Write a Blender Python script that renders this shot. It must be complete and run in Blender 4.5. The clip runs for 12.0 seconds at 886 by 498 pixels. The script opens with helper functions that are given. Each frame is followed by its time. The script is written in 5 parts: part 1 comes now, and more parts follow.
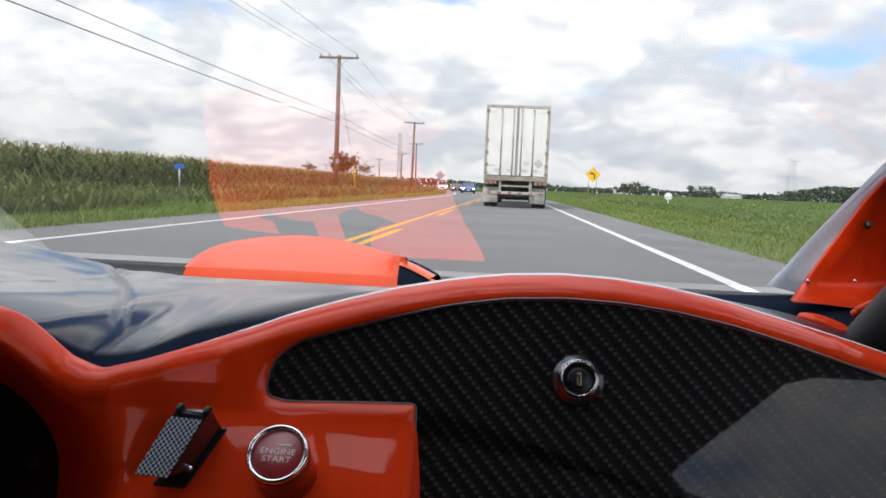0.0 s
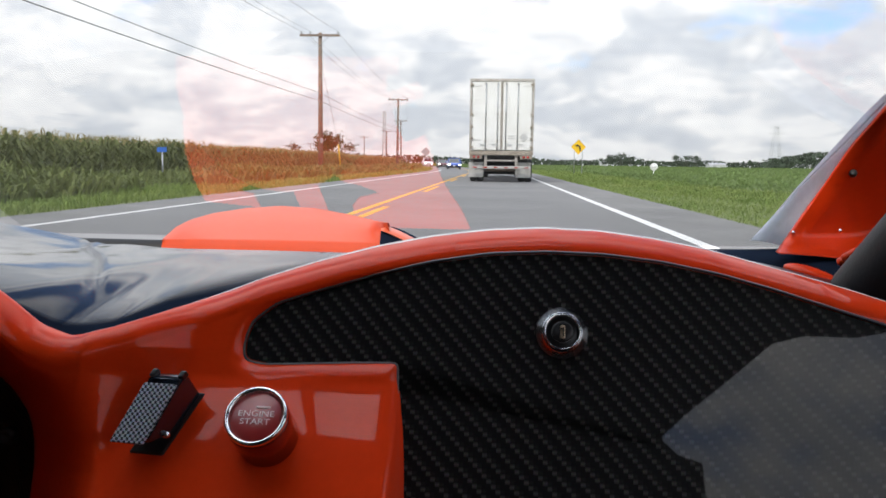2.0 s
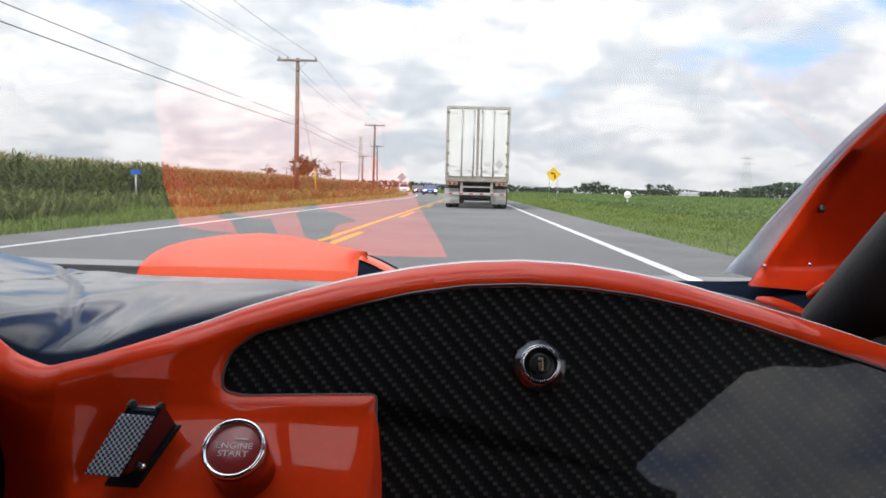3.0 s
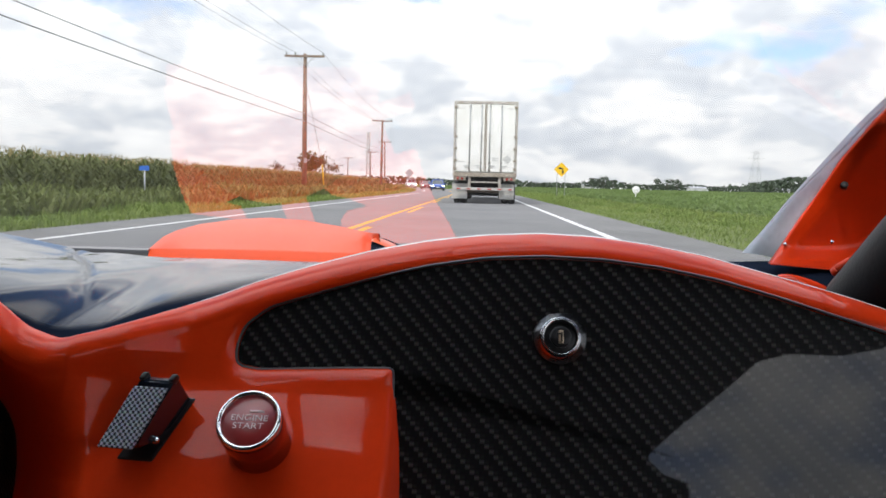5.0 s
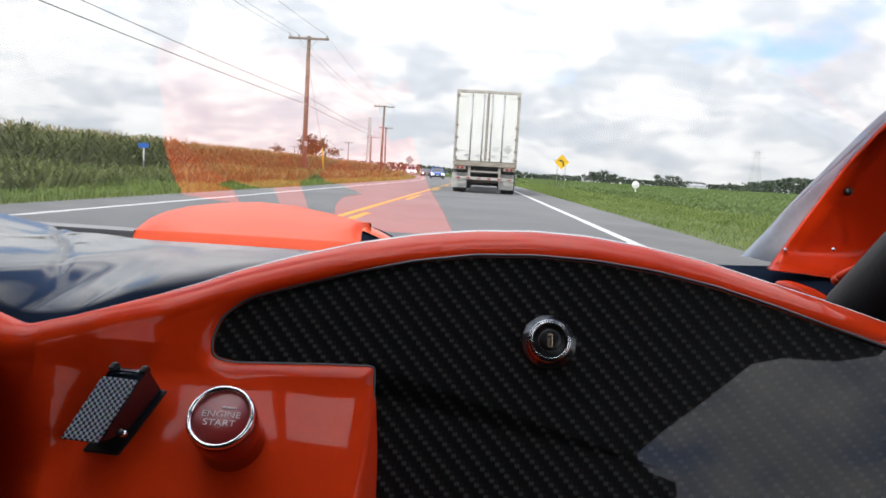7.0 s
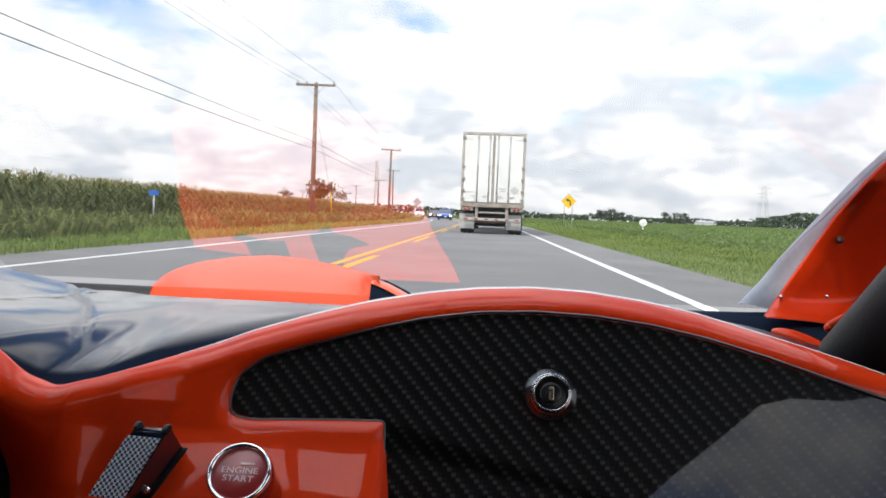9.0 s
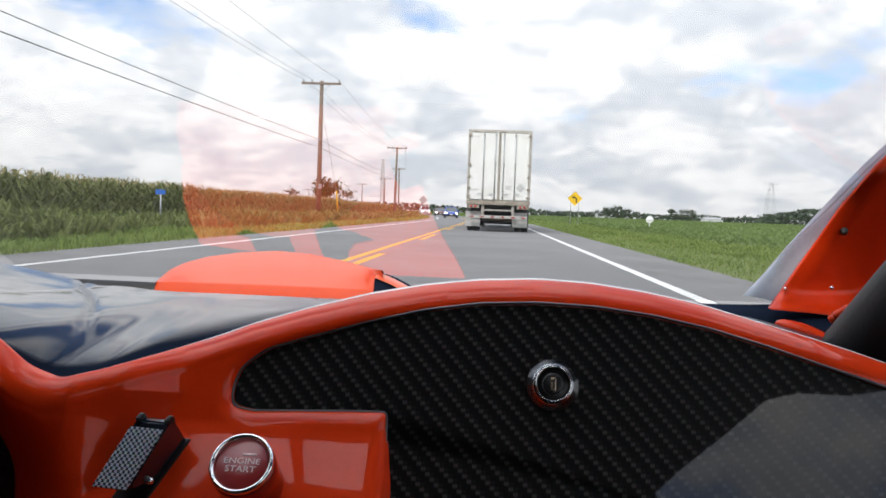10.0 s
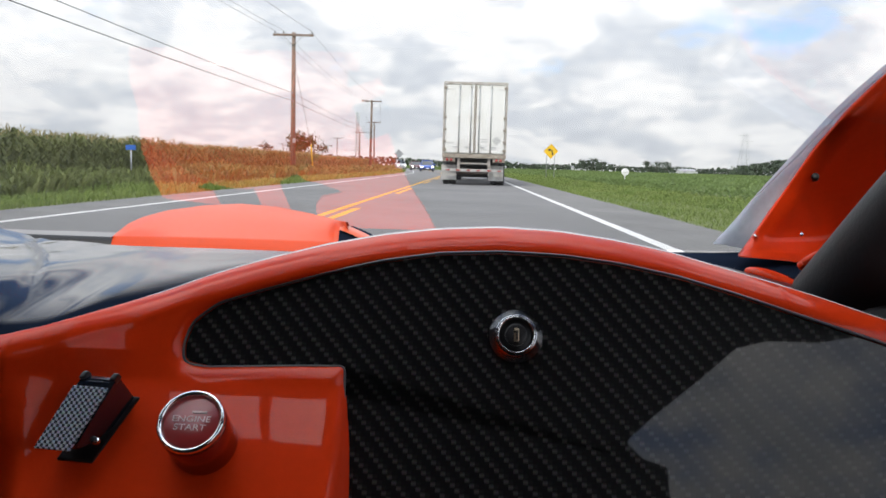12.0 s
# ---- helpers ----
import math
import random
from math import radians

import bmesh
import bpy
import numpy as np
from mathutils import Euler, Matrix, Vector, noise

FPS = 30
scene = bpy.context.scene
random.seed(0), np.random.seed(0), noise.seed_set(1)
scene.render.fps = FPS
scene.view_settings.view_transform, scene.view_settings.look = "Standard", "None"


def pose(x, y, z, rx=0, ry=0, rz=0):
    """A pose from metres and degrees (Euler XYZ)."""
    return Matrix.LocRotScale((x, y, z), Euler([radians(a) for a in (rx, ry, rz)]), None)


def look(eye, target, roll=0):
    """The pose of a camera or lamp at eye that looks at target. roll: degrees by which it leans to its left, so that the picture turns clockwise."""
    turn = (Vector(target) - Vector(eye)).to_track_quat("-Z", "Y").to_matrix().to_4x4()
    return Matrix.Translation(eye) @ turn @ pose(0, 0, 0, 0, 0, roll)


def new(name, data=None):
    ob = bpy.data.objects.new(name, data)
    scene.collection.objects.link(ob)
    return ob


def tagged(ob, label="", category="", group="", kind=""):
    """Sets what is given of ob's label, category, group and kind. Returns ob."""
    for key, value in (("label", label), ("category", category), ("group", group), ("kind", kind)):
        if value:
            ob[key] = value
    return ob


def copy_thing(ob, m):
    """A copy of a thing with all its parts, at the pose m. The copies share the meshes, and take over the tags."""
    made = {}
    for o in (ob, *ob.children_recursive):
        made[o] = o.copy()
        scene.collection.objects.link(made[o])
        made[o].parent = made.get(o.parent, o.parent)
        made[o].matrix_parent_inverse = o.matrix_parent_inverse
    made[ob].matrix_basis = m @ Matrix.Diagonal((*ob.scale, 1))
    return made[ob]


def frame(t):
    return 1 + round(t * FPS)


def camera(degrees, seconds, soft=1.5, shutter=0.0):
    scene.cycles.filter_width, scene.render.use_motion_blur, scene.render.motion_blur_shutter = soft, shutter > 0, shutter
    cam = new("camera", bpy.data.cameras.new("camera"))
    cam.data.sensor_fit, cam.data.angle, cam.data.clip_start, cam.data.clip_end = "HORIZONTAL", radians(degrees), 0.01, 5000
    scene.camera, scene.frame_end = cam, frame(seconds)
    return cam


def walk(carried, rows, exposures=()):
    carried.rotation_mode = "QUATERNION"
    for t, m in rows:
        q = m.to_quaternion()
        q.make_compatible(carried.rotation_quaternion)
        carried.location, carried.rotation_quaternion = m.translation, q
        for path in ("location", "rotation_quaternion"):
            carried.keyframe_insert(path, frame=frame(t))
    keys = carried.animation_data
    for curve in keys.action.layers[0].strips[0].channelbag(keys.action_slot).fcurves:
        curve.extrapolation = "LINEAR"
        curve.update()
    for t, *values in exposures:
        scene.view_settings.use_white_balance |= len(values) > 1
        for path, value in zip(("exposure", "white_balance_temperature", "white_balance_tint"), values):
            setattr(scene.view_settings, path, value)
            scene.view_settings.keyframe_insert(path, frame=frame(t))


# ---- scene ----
# ---------------------------------------------------------------- camera and its walk
cam = camera(59.31, 12.0, soft=1.65)
ROWS = [
    (0.0, 0.03192, 0.01282, 0.79436, 85.407, -2.355, 4.859),
    (0.5, 0.02942, 0.01502, 0.78926, 84.711, -1.558, 4.832),
    (1.0, 0.02945, 0.01371, 0.79076, 84.384, -1.437, 4.549),
    (1.5, 0.02991, 0.01153, 0.79338, 84.608, -1.941, 4.187),
    (2.0, 0.03631, 0.02197, 0.7829, 83.713, -0.782, 3.82),
    (2.5, 0.0348, 0.01348, 0.79438, 85.049, -1.674, 2.857),
    (3.0, 0.03412, 0.01819, 0.78652, 85.635, -1.465, 2.052),
    (3.2, 0.03336, 0.015, 0.791, 85.548, -1.555, 2.119),
    (4.8, 0.0282, 0.01627, 0.78241, 86.349, -1.624, 2.439),
    (5.0, 0.02931, 0.02529, 0.77372, 85.297, -1.292, 2.613),
    (5.5, 0.03416, 0.028, 0.77904, 84.335, -1.587, 2.753),
    (6.0, 0.0309, 0.0237, 0.78201, 84.318, -1.854, 2.605),
    (6.5, 0.03403, 0.03763, 0.77288, 84.572, -1.649, 2.335),
    (7.0, 0.03294, 0.0408, 0.7761, 84.432, -3.364, 2.602),
    (7.2, 0.03782, 0.04348, 0.77094, 84.243, -3.193, 2.348),
    (8.8, 0.03767, 0.0237, 0.78416, 87.314, -2.143, 2.987),
    (9.0, 0.03534, 0.02082, 0.7867, 87.434, -2.336, 3.156),
    (9.5, 0.03719, 0.02573, 0.77247, 87.767, -1.363, 3.543),
    (10.0, 0.03792, 0.02078, 0.78347, 87.263, -2.05, 3.608),
    (10.5, 0.0357, 0.0139, 0.78868, 87.546, -2.407, 3.46),
    (11.0, 0.04287, 0.01923, 0.78049, 85.835, -1.838, 2.917),
    (11.5, 0.0474, 0.03254, 0.76499, 83.428, -0.072, 2.554),
    (12.0, 0.04565, 0.03681, 0.77988, 83.933, -1.615, 1.854),
]
walk(cam, [(t, pose(x, y, z, rx, ry, rz)) for t, x, y, z, rx, ry, rz in ROWS],
     [(0.0, 0.04), (2.5, 0.05), (5.0, 0.15), (7.2, 0.15), (9.0, 0.24), (9.5, 0.16), (10.5, 0.02), (11.5, 0.0), (12.0, 0.05)])

# ---------------------------------------------------------------- world, sun, exposure
scene.view_settings.exposure = 0.0
SUN_EL, SUN_AZ = radians(48), radians(205)      # high, behind and to the left of the road


def build_world():
    w = bpy.data.worlds.new("world")
    scene.world = w
    w.use_nodes = True
    nt = w.node_tree
    nt.nodes.clear()
    N, L = nt.nodes.new, nt.links.new

    def math_(op, a, b=None):
        n = N("ShaderNodeMath")
        n.operation = op
        for i, v in enumerate((a, b)):
            if v is None:
                continue
            if isinstance(v, (int, float)):
                n.inputs[i].default_value = v
            else:
                L(v, n.inputs[i])
        return n.outputs[0]

    out, bg, sky = N("ShaderNodeOutputWorld"), N("ShaderNodeBackground"), N("ShaderNodeTexSky")
    sky.sky_type, sky.sun_disc = "NISHITA", False
    sky.sun_elevation, sky.sun_rotation = SUN_EL, SUN_AZ
    sky.air_density, sky.dust_density = 1.0, 1.5
    tc, sep = N("ShaderNodeTexCoord"), N("ShaderNodeSeparateXYZ")
    L(tc.outputs["Generated"], sep.inputs[0])
    up = math_("MAXIMUM", sep.outputs[2], 0.0)
    den = math_("ADD", up, 0.36)
    comb = N("ShaderNodeCombineXYZ")
    L(math_("DIVIDE", sep.outputs[0], den), comb.inputs[0])
    L(math_("DIVIDE", sep.outputs[1], den), comb.inputs[1])
    comb.inputs[2].default_value = 3.7

    def noise_(scale, detail, rough, dist=0.0):
        n = N("ShaderNodeTexNoise")
        n.inputs["Scale"].default_value, n.inputs["Detail"].default_value = scale, detail
        n.inputs["Roughness"].default_value, n.inputs["Distortion"].default_value = rough, dist
        L(comb.outputs[0], n.inputs["Vector"])
        return n.outputs["Fac"]

    def ramp(fac, stops):
        r = N("ShaderNodeValToRGB")
        while len(r.color_ramp.elements) < len(stops):
            r.color_ramp.elements.new(0.5)
        for e, (p, c) in zip(r.color_ramp.elements, stops):
            e.position, e.color = p, (*c, 1)
        L(fac, r.inputs[0])
        return r.outputs[0]

    # broken cloud deck: cover, and grey undersides against bright tops
    # the deck opens towards the zenith, where one looks through its gaps
    gaps = math_("MINIMUM", math_("MULTIPLY", math_("SUBTRACT", up, 0.28), 0.45), 0.065)
    cover = ramp(math_("SUBTRACT", noise_(1.9, 9, 0.58, 0.0), gaps), [(0.36, (0, 0, 0)), (0.47, (1, 1, 1))])
    billow = ramp(noise_(4.4, 9, 0.56, 0.25), [(0.40, (0.79, 0.825, 0.88)), (0.48, (0.91, 0.93, 0.96)), (0.52, (1.03, 1.03, 1.04)), (0.60, (1.10, 1.10, 1.10))])
    fine = ramp(noise_(13.0, 7, 0.6, 0.2), [(0.35, (0.91, 0.92, 0.94)), (0.60, (1.03, 1.03, 1.03))])
    both = N("ShaderNodeVectorMath")
    both.operation = "MULTIPLY"
    L(billow, both.inputs[0])
    L(fine, both.inputs[1])
    shade = both.outputs[0]
    lift = math_("ADD", math_("ADD", math_("MULTIPLY", up, 5.0), 8.7), math_("MULTIPLY", math_("MAXIMUM", math_("SUBTRACT", up, 0.25), 0.0), 24.0))
    cloud = N("ShaderNodeVectorMath")
    cloud.operation = "SCALE"
    L(shade, cloud.inputs[0])
    L(lift, cloud.inputs["Scale"])
    blue = N("ShaderNodeVectorMath")
    blue.operation = "SCALE"
    pale = N("ShaderNodeHueSaturation")
    pale.inputs["Saturation"].default_value = 0.88
    L(sky.outputs[0], pale.inputs["Color"])
    cool = N("ShaderNodeVectorMath")
    cool.operation = "MULTIPLY"
    cool.inputs[1].default_value = (0.86, 0.97, 1.16)
    L(pale.outputs[0], cool.inputs[0])
    L(cool.outputs[0], blue.inputs[0])
    blue.inputs["Scale"].default_value = 1.6
    mix = N("ShaderNodeMix")
    mix.data_type = "RGBA"
    L(cover, mix.inputs["Factor"])
    L(blue.outputs[0], mix.inputs["A"])
    L(cloud.outputs[0], mix.inputs["B"])
    L(mix.outputs["Result"], bg.inputs[0])
    bg.inputs[1].default_value = 0.114
    L(bg.outputs[0], out.inputs[0])


build_world()
sun = new("sun", bpy.data.lights.new("sun", "SUN"))
sun.data.energy, sun.data.angle, sun.data.color = 2.6, radians(4), (1.0, 0.95, 0.88)
sun.matrix_world = look((math.sin(SUN_AZ) * math.cos(SUN_EL) * 60, math.cos(SUN_AZ) * math.cos(SUN_EL) * 60, math.sin(SUN_EL) * 60), (0, 0, 0))

# ---------------------------------------------------------------- materials


def mat(name, base, rough=0.5, metal=0.0, coat=0.0, spec=0.5, var=0.0, scale=20.0, bump=0.0, bump_scale=200.0, second=None, emit=0.0, random_=0.0, coat_rough=0.03, leafy=0.0, wave=0.0):
    """A painted, stained or grained surface: two scales of variation and fine relief."""
    m = bpy.data.materials.new(name)
    m.use_nodes = True
    nt = m.node_tree
    N, L = nt.nodes.new, nt.links.new
    p = nt.nodes["Principled BSDF"]
    p.inputs["Base Color"].default_value = (*base, 1)
    p.inputs["Roughness"].default_value, p.inputs["Metallic"].default_value = rough, metal
    p.inputs["Coat Weight"].default_value, p.inputs["Specular IOR Level"].default_value = coat, spec
    p.inputs["Coat Roughness"].default_value = coat_rough
    if emit:
        p.inputs["Emission Color"].default_value, p.inputs["Emission Strength"].default_value = (*base, 1), emit
    col = None
    tc = N("ShaderNodeTexCoord")
    if var or second:
        n1, n2 = N("ShaderNodeTexNoise"), N("ShaderNodeTexNoise")
        for n, s in ((n1, scale), (n2, scale * 9)):
            n.inputs["Scale"].default_value, n.inputs["Detail"].default_value = s, 5
            L(tc.outputs["Object"], n.inputs["Vector"])
        add = N("ShaderNodeMath")
        add.operation = "MULTIPLY_ADD"
        L(n2.outputs["Fac"], add.inputs[0])
        add.inputs[1].default_value = 0.5
        L(n1.outputs["Fac"], add.inputs[2])
        r = N("ShaderNodeMapRange")
        L(add.outputs[0], r.inputs["Value"])
        r.inputs["From Min"].default_value, r.inputs["From Max"].default_value = 0.5, 1.0
        mx = N("ShaderNodeMix")
        mx.data_type = "RGBA"
        L(r.outputs["Result"], mx.inputs["Factor"])
        b = second or tuple(c * (1 + var) for c in base)
        a = base if second else tuple(c * (1 - var) for c in base)
        mx.inputs["A"].default_value, mx.inputs["B"].default_value = (*a, 1), (*b, 1)
        col = mx.outputs["Result"]
    if random_:
        g, hs = N("ShaderNodeNewGeometry"), N("ShaderNodeHueSaturation")
        mr = N("ShaderNodeMapRange")
        L(g.outputs["Random Per Island"], mr.inputs["Value"])
        mr.inputs["To Min"].default_value, mr.inputs["To Max"].default_value = 1 - random_, 1 + random_
        L(mr.outputs["Result"], hs.inputs["Value"])
        if col is None:
            hs.inputs["Color"].default_value = (*base, 1)
        else:
            L(col, hs.inputs["Color"])
        col = hs.outputs[0]
    if col is not None:
        L(col, p.inputs["Base Color"])
    if bump:
        nb, bn = N("ShaderNodeTexNoise"), N("ShaderNodeBump")
        nb.inputs["Scale"].default_value, nb.inputs["Detail"].default_value = bump_scale, 4
        L(tc.outputs["Object"], nb.inputs["Vector"])
        bn.inputs["Strength"].default_value, bn.inputs["Distance"].default_value = bump, 0.002
        L(nb.outputs["Fac"], bn.inputs["Height"])
        L(bn.outputs[0], p.inputs["Normal"])
    if wave:
        # the slow unevenness of hand-laid, polished panels
        nw, bw = N("ShaderNodeTexNoise"), N("ShaderNodeBump")
        nw.inputs["Scale"].default_value, nw.inputs["Detail"].default_value = 18, 1.0
        L(tc.outputs["Object"], nw.inputs["Vector"])
        bw.inputs["Strength"].default_value, bw.inputs["Distance"].default_value = wave, 0.01
        L(nw.outputs["Fac"], bw.inputs["Height"])
        L(bw.outputs[0], p.inputs["Coat Normal"])
    if leafy:
        out = nt.nodes["Material Output"]
        tl, mx2 = N("ShaderNodeBsdfTranslucent"), N("ShaderNodeMixShader")
        if col is not None:
            L(col, tl.inputs["Color"])
        else:
            tl.inputs["Color"].default_value = (*base, 1)
        mx2.inputs[0].default_value = leafy
        L(p.outputs[0], mx2.inputs[1])
        L(tl.outputs[0], mx2.inputs[2])
        L(mx2.outputs[0], out.inputs[0])
    return m


def carbon_mat(name, size, dark, light, coat=1.0, repeat=4.0):
    """Two-by-two twill under clear lacquer: warp and weft tows of that width, in the plane of x and z."""
    m = bpy.data.materials.new(name)
    m.use_nodes = True
    nt = m.node_tree
    N, L = nt.nodes.new, nt.links.new
    p = nt.nodes["Principled BSDF"]
    tc, sep = N("ShaderNodeTexCoord"), N("ShaderNodeSeparateXYZ")
    L(tc.outputs["Object"], sep.inputs[0])

    def math_(op, a, b=None, c=None):
        n = N("ShaderNodeMath")
        n.operation = op
        for i, v in enumerate((a, b, c)):
            if v is None:
                continue
            if isinstance(v, (int, float)):
                n.inputs[i].default_value = v
            else:
                L(v, n.inputs[i])
        return n.outputs[0]

    u, v = math_("DIVIDE", sep.outputs[0], size), math_("DIVIDE", sep.outputs[2], size)
    cell = math_("FLOORED_MODULO", math_("ADD", math_("FLOOR", u), math_("FLOOR", v)), repeat)
    weft = math_("LESS_THAN", cell, repeat / 2 - 0.5)
    # rounded crown of each tow
    cu = math_("ABSOLUTE", math_("SUBTRACT", math_("FRACT", u), 0.5))
    cv = math_("ABSOLUTE", math_("SUBTRACT", math_("FRACT", v), 0.5))
    crown = N("ShaderNodeMix")
    L(weft, crown.inputs["Factor"])
    L(cu, crown.inputs["A"])
    L(cv, crown.inputs["B"])
    mx = N("ShaderNodeMix")
    mx.data_type = "RGBA"
    L(weft, mx.inputs["Factor"])
    mx.inputs["A"].default_value, mx.inputs["B"].default_value = (*dark, 1), (*light, 1)
    if repeat > 2:
        # glints are put into the colour: bright on each float's raised half, dark where it dips
        first = math_("LESS_THAN", cell, 0.5)
        bright = math_("MULTIPLY", math_("ADD", math_("MULTIPLY", first, 0.85), 0.15), weft)
        L(math_("MULTIPLY", bright, math_("SUBTRACT", 1.0, math_("MULTIPLY", cv, 1.5))), mx.inputs["Factor"])
    fib, dk = N("ShaderNodeTexNoise"), N("ShaderNodeMix")
    fib.inputs["Scale"].default_value = 900
    L(tc.outputs["Object"], fib.inputs["Vector"])
    dk.data_type, dk.blend_type = "RGBA", "MULTIPLY"
    dk.inputs["Factor"].default_value = 0.7
    L(mx.outputs["Result"], dk.inputs["A"])
    L(fib.outputs["Color"], dk.inputs["B"])
    L(dk.outputs["Result"], p.inputs["Base Color"])
    bn = N("ShaderNodeBump")
    bn.inputs["Strength"].default_value, bn.inputs["Distance"].default_value = 0.15, 0.0008
    L(math_("SUBTRACT", 0.5, crown.outputs["Result"]), bn.inputs["Height"])
    L(bn.outputs[0], p.inputs["Normal"])
    p.inputs["Roughness"].default_value = 0.42
    p.inputs["Specular IOR Level"].default_value = 0.08
    p.inputs["Coat Weight"].default_value, p.inputs["Coat Roughness"].default_value = coat, 0.02
    return m


def glass_mat(name, ior, tint=(1, 1, 1)):
    m = bpy.data.materials.new(name)
    m.use_nodes = True
    nt = m.node_tree
    N, L = nt.nodes.new, nt.links.new
    nt.nodes.remove(nt.nodes["Principled BSDF"])
    tr, gl, fr, mx = N("ShaderNodeBsdfTransparent"), N("ShaderNodeBsdfGlossy"), N("ShaderNodeFresnel"), N("ShaderNodeMixShader")
    tr.inputs[0].default_value = (*tint, 1)
    gl.inputs["Roughness"].default_value = 0.01
    fr.inputs[0].default_value = ior
    L(fr.outputs[0], mx.inputs[0])
    L(tr.outputs[0], mx.inputs[1])
    L(gl.outputs[0], mx.inputs[2])
    L(mx.outputs[0], nt.nodes["Material Output"].inputs[0])
    return m


def smoked_mat(name, tint):
    """Milky smoked plastic: part see-through, part lit from behind."""
    m = mat(name, tint, 0.4, var=0.12, scale=25, leafy=0.75)
    nt = m.node_tree
    N, L = nt.nodes.new, nt.links.new
    out = nt.nodes["Material Output"]
    src = out.inputs[0].links[0].from_socket
    tr, mx = N("ShaderNodeBsdfTransparent"), N("ShaderNodeMixShader")
    tr.inputs[0].default_value = (*tint, 1)
    mx.inputs[0].default_value = 0.35
    L(src, mx.inputs[1])
    L(tr.outputs[0], mx.inputs[2])
    L(mx.outputs[0], out.inputs[0])
    return m


M_ORANGE = mat("orange_paint", (0.66, 0.039, 0.004), 0.5, coat=0.42, spec=0.05, wave=0.12, var=0.06, scale=30, bump=0.04, bump_scale=900)
M_HOOD = mat("orange_hood_paint", (0.52, 0.048, 0.004), 0.5, coat=0.35, spec=0.08, coat_rough=0.06, wave=0.1, var=0.06, scale=20)
M_FAIRING = mat("fairing_gloss", (0.62, 0.11, 0.04), 0.4, coat=0.25, coat_rough=0.10, var=0.06, scale=20)
M_CARBON = carbon_mat("carbon_twill", 0.0022, (0.013, 0.013, 0.0135), (0.095, 0.093, 0.090), coat=0.65)
M_CARBON_FINE = carbon_mat("carbon_print", 0.0012, (0.06, 0.066, 0.08), (0.62, 0.67, 0.76), coat=0.6, repeat=2.0)
M_BLACK_GLOSS = mat("black_gloss", (0.008, 0.012, 0.020), 0.2, coat=0.8, wave=0.10, var=0.2, scale=8, bump=0.03, bump_scale=40, coat_rough=0.07, spec=0.3)
M_BLACK = mat("black_rubber", (0.015, 0.015, 0.016), 0.6, var=0.3, scale=40, bump=0.2, bump_scale=600)
M_BLACK_SATIN = mat("black_satin", (0.012, 0.012, 0.013), 0.32, var=0.2, scale=40, bump=0.08, bump_scale=500)


def coat_fade_mat(name, base):
    """Navy-black lacquer; the sheet's stored fade thins the clear coat, painting its dark edge in."""
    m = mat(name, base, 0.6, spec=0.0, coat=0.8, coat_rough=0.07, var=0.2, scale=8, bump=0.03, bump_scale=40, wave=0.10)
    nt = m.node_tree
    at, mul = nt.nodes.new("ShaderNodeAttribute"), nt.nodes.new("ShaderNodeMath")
    at.attribute_name = "coat_fade"
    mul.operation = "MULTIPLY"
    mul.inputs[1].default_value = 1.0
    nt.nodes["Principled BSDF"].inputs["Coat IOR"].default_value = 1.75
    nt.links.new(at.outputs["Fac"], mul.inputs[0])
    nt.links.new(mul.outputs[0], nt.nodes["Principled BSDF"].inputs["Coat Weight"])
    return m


M_DASH_TOP = coat_fade_mat("dash_top_lacquer", (0.010, 0.015, 0.027))
M_TRIM_DARK = mat("navy_black_trim", (0.010, 0.015, 0.028), 0.6, spec=0.0, var=0.3, scale=30, bump=0.05, bump_scale=300)
M_BEAD = mat("panel_edge_grey", (0.07, 0.07, 0.075), 0.3, spec=0.6, var=0.1, scale=60)
M_NAVY_GLOSS = mat("navy_gloss", (0.006, 0.010, 0.020), 0.3, spec=0.2, coat=0.12, coat_rough=0.08, var=0.2, scale=20, wave=0.1)
M_PAD = mat("black_padding", (0.006, 0.006, 0.007), 0.5, spec=0.25, var=0.2, scale=40, bump=0.1, bump_scale=400)
M_FRIT = smoked_mat("smoked_edge", (0.76, 0.79, 0.84))
M_RIM_GLINT = mat("pale_rim_glint", (0.72, 0.69, 0.69), 0.25, var=0.1, scale=60)
M_CHROME = mat("chrome", (0.85, 0.85, 0.86), 0.08, metal=1.0, var=0.05, scale=200)
M_CHROME_DARK = mat("worn_chrome", (0.46, 0.47, 0.49), 0.12, metal=1.0, var=0.15, scale=150)
M_STEEL = mat("brushed_steel", (0.55, 0.55, 0.56), 0.25, metal=1.0, var=0.15, scale=300)
M_BRASS = mat("brass", (0.50, 0.40, 0.28), 0.35, metal=1.0, var=0.2, scale=400)
M_CAP = mat("button_cap", (0.27, 0.018, 0.018), 0.35, coat=0.3, var=0.08, scale=200)
M_CAP_SIDE = mat("button_body", (0.24, 0.02, 0.014), 0.15, metal=0.6, coat=0.8, var=0.08, scale=200)
M_LETTER = mat("letter_white", (0.80, 0.62, 0.60), 0.5, var=0.1, scale=500)
M_GLASS = glass_mat("windshield_glass", 1.45, (0.97, 0.98, 0.985))
M_LINING = mat("dark_lining", (0.006, 0.006, 0.0065), 0.8, var=0.3, scale=15, bump=0.3, bump_scale=300)
M_ASPHALT = mat("asphalt", (0.168, 0.166, 0.164), 0.85, var=0.18, scale=0.35, bump=0.6, bump_scale=60)
M_SHOULDER = mat("shoulder_asphalt", (0.180, 0.177, 0.172), 0.9, var=0.22, scale=0.6, bump=0.7, bump_scale=60)
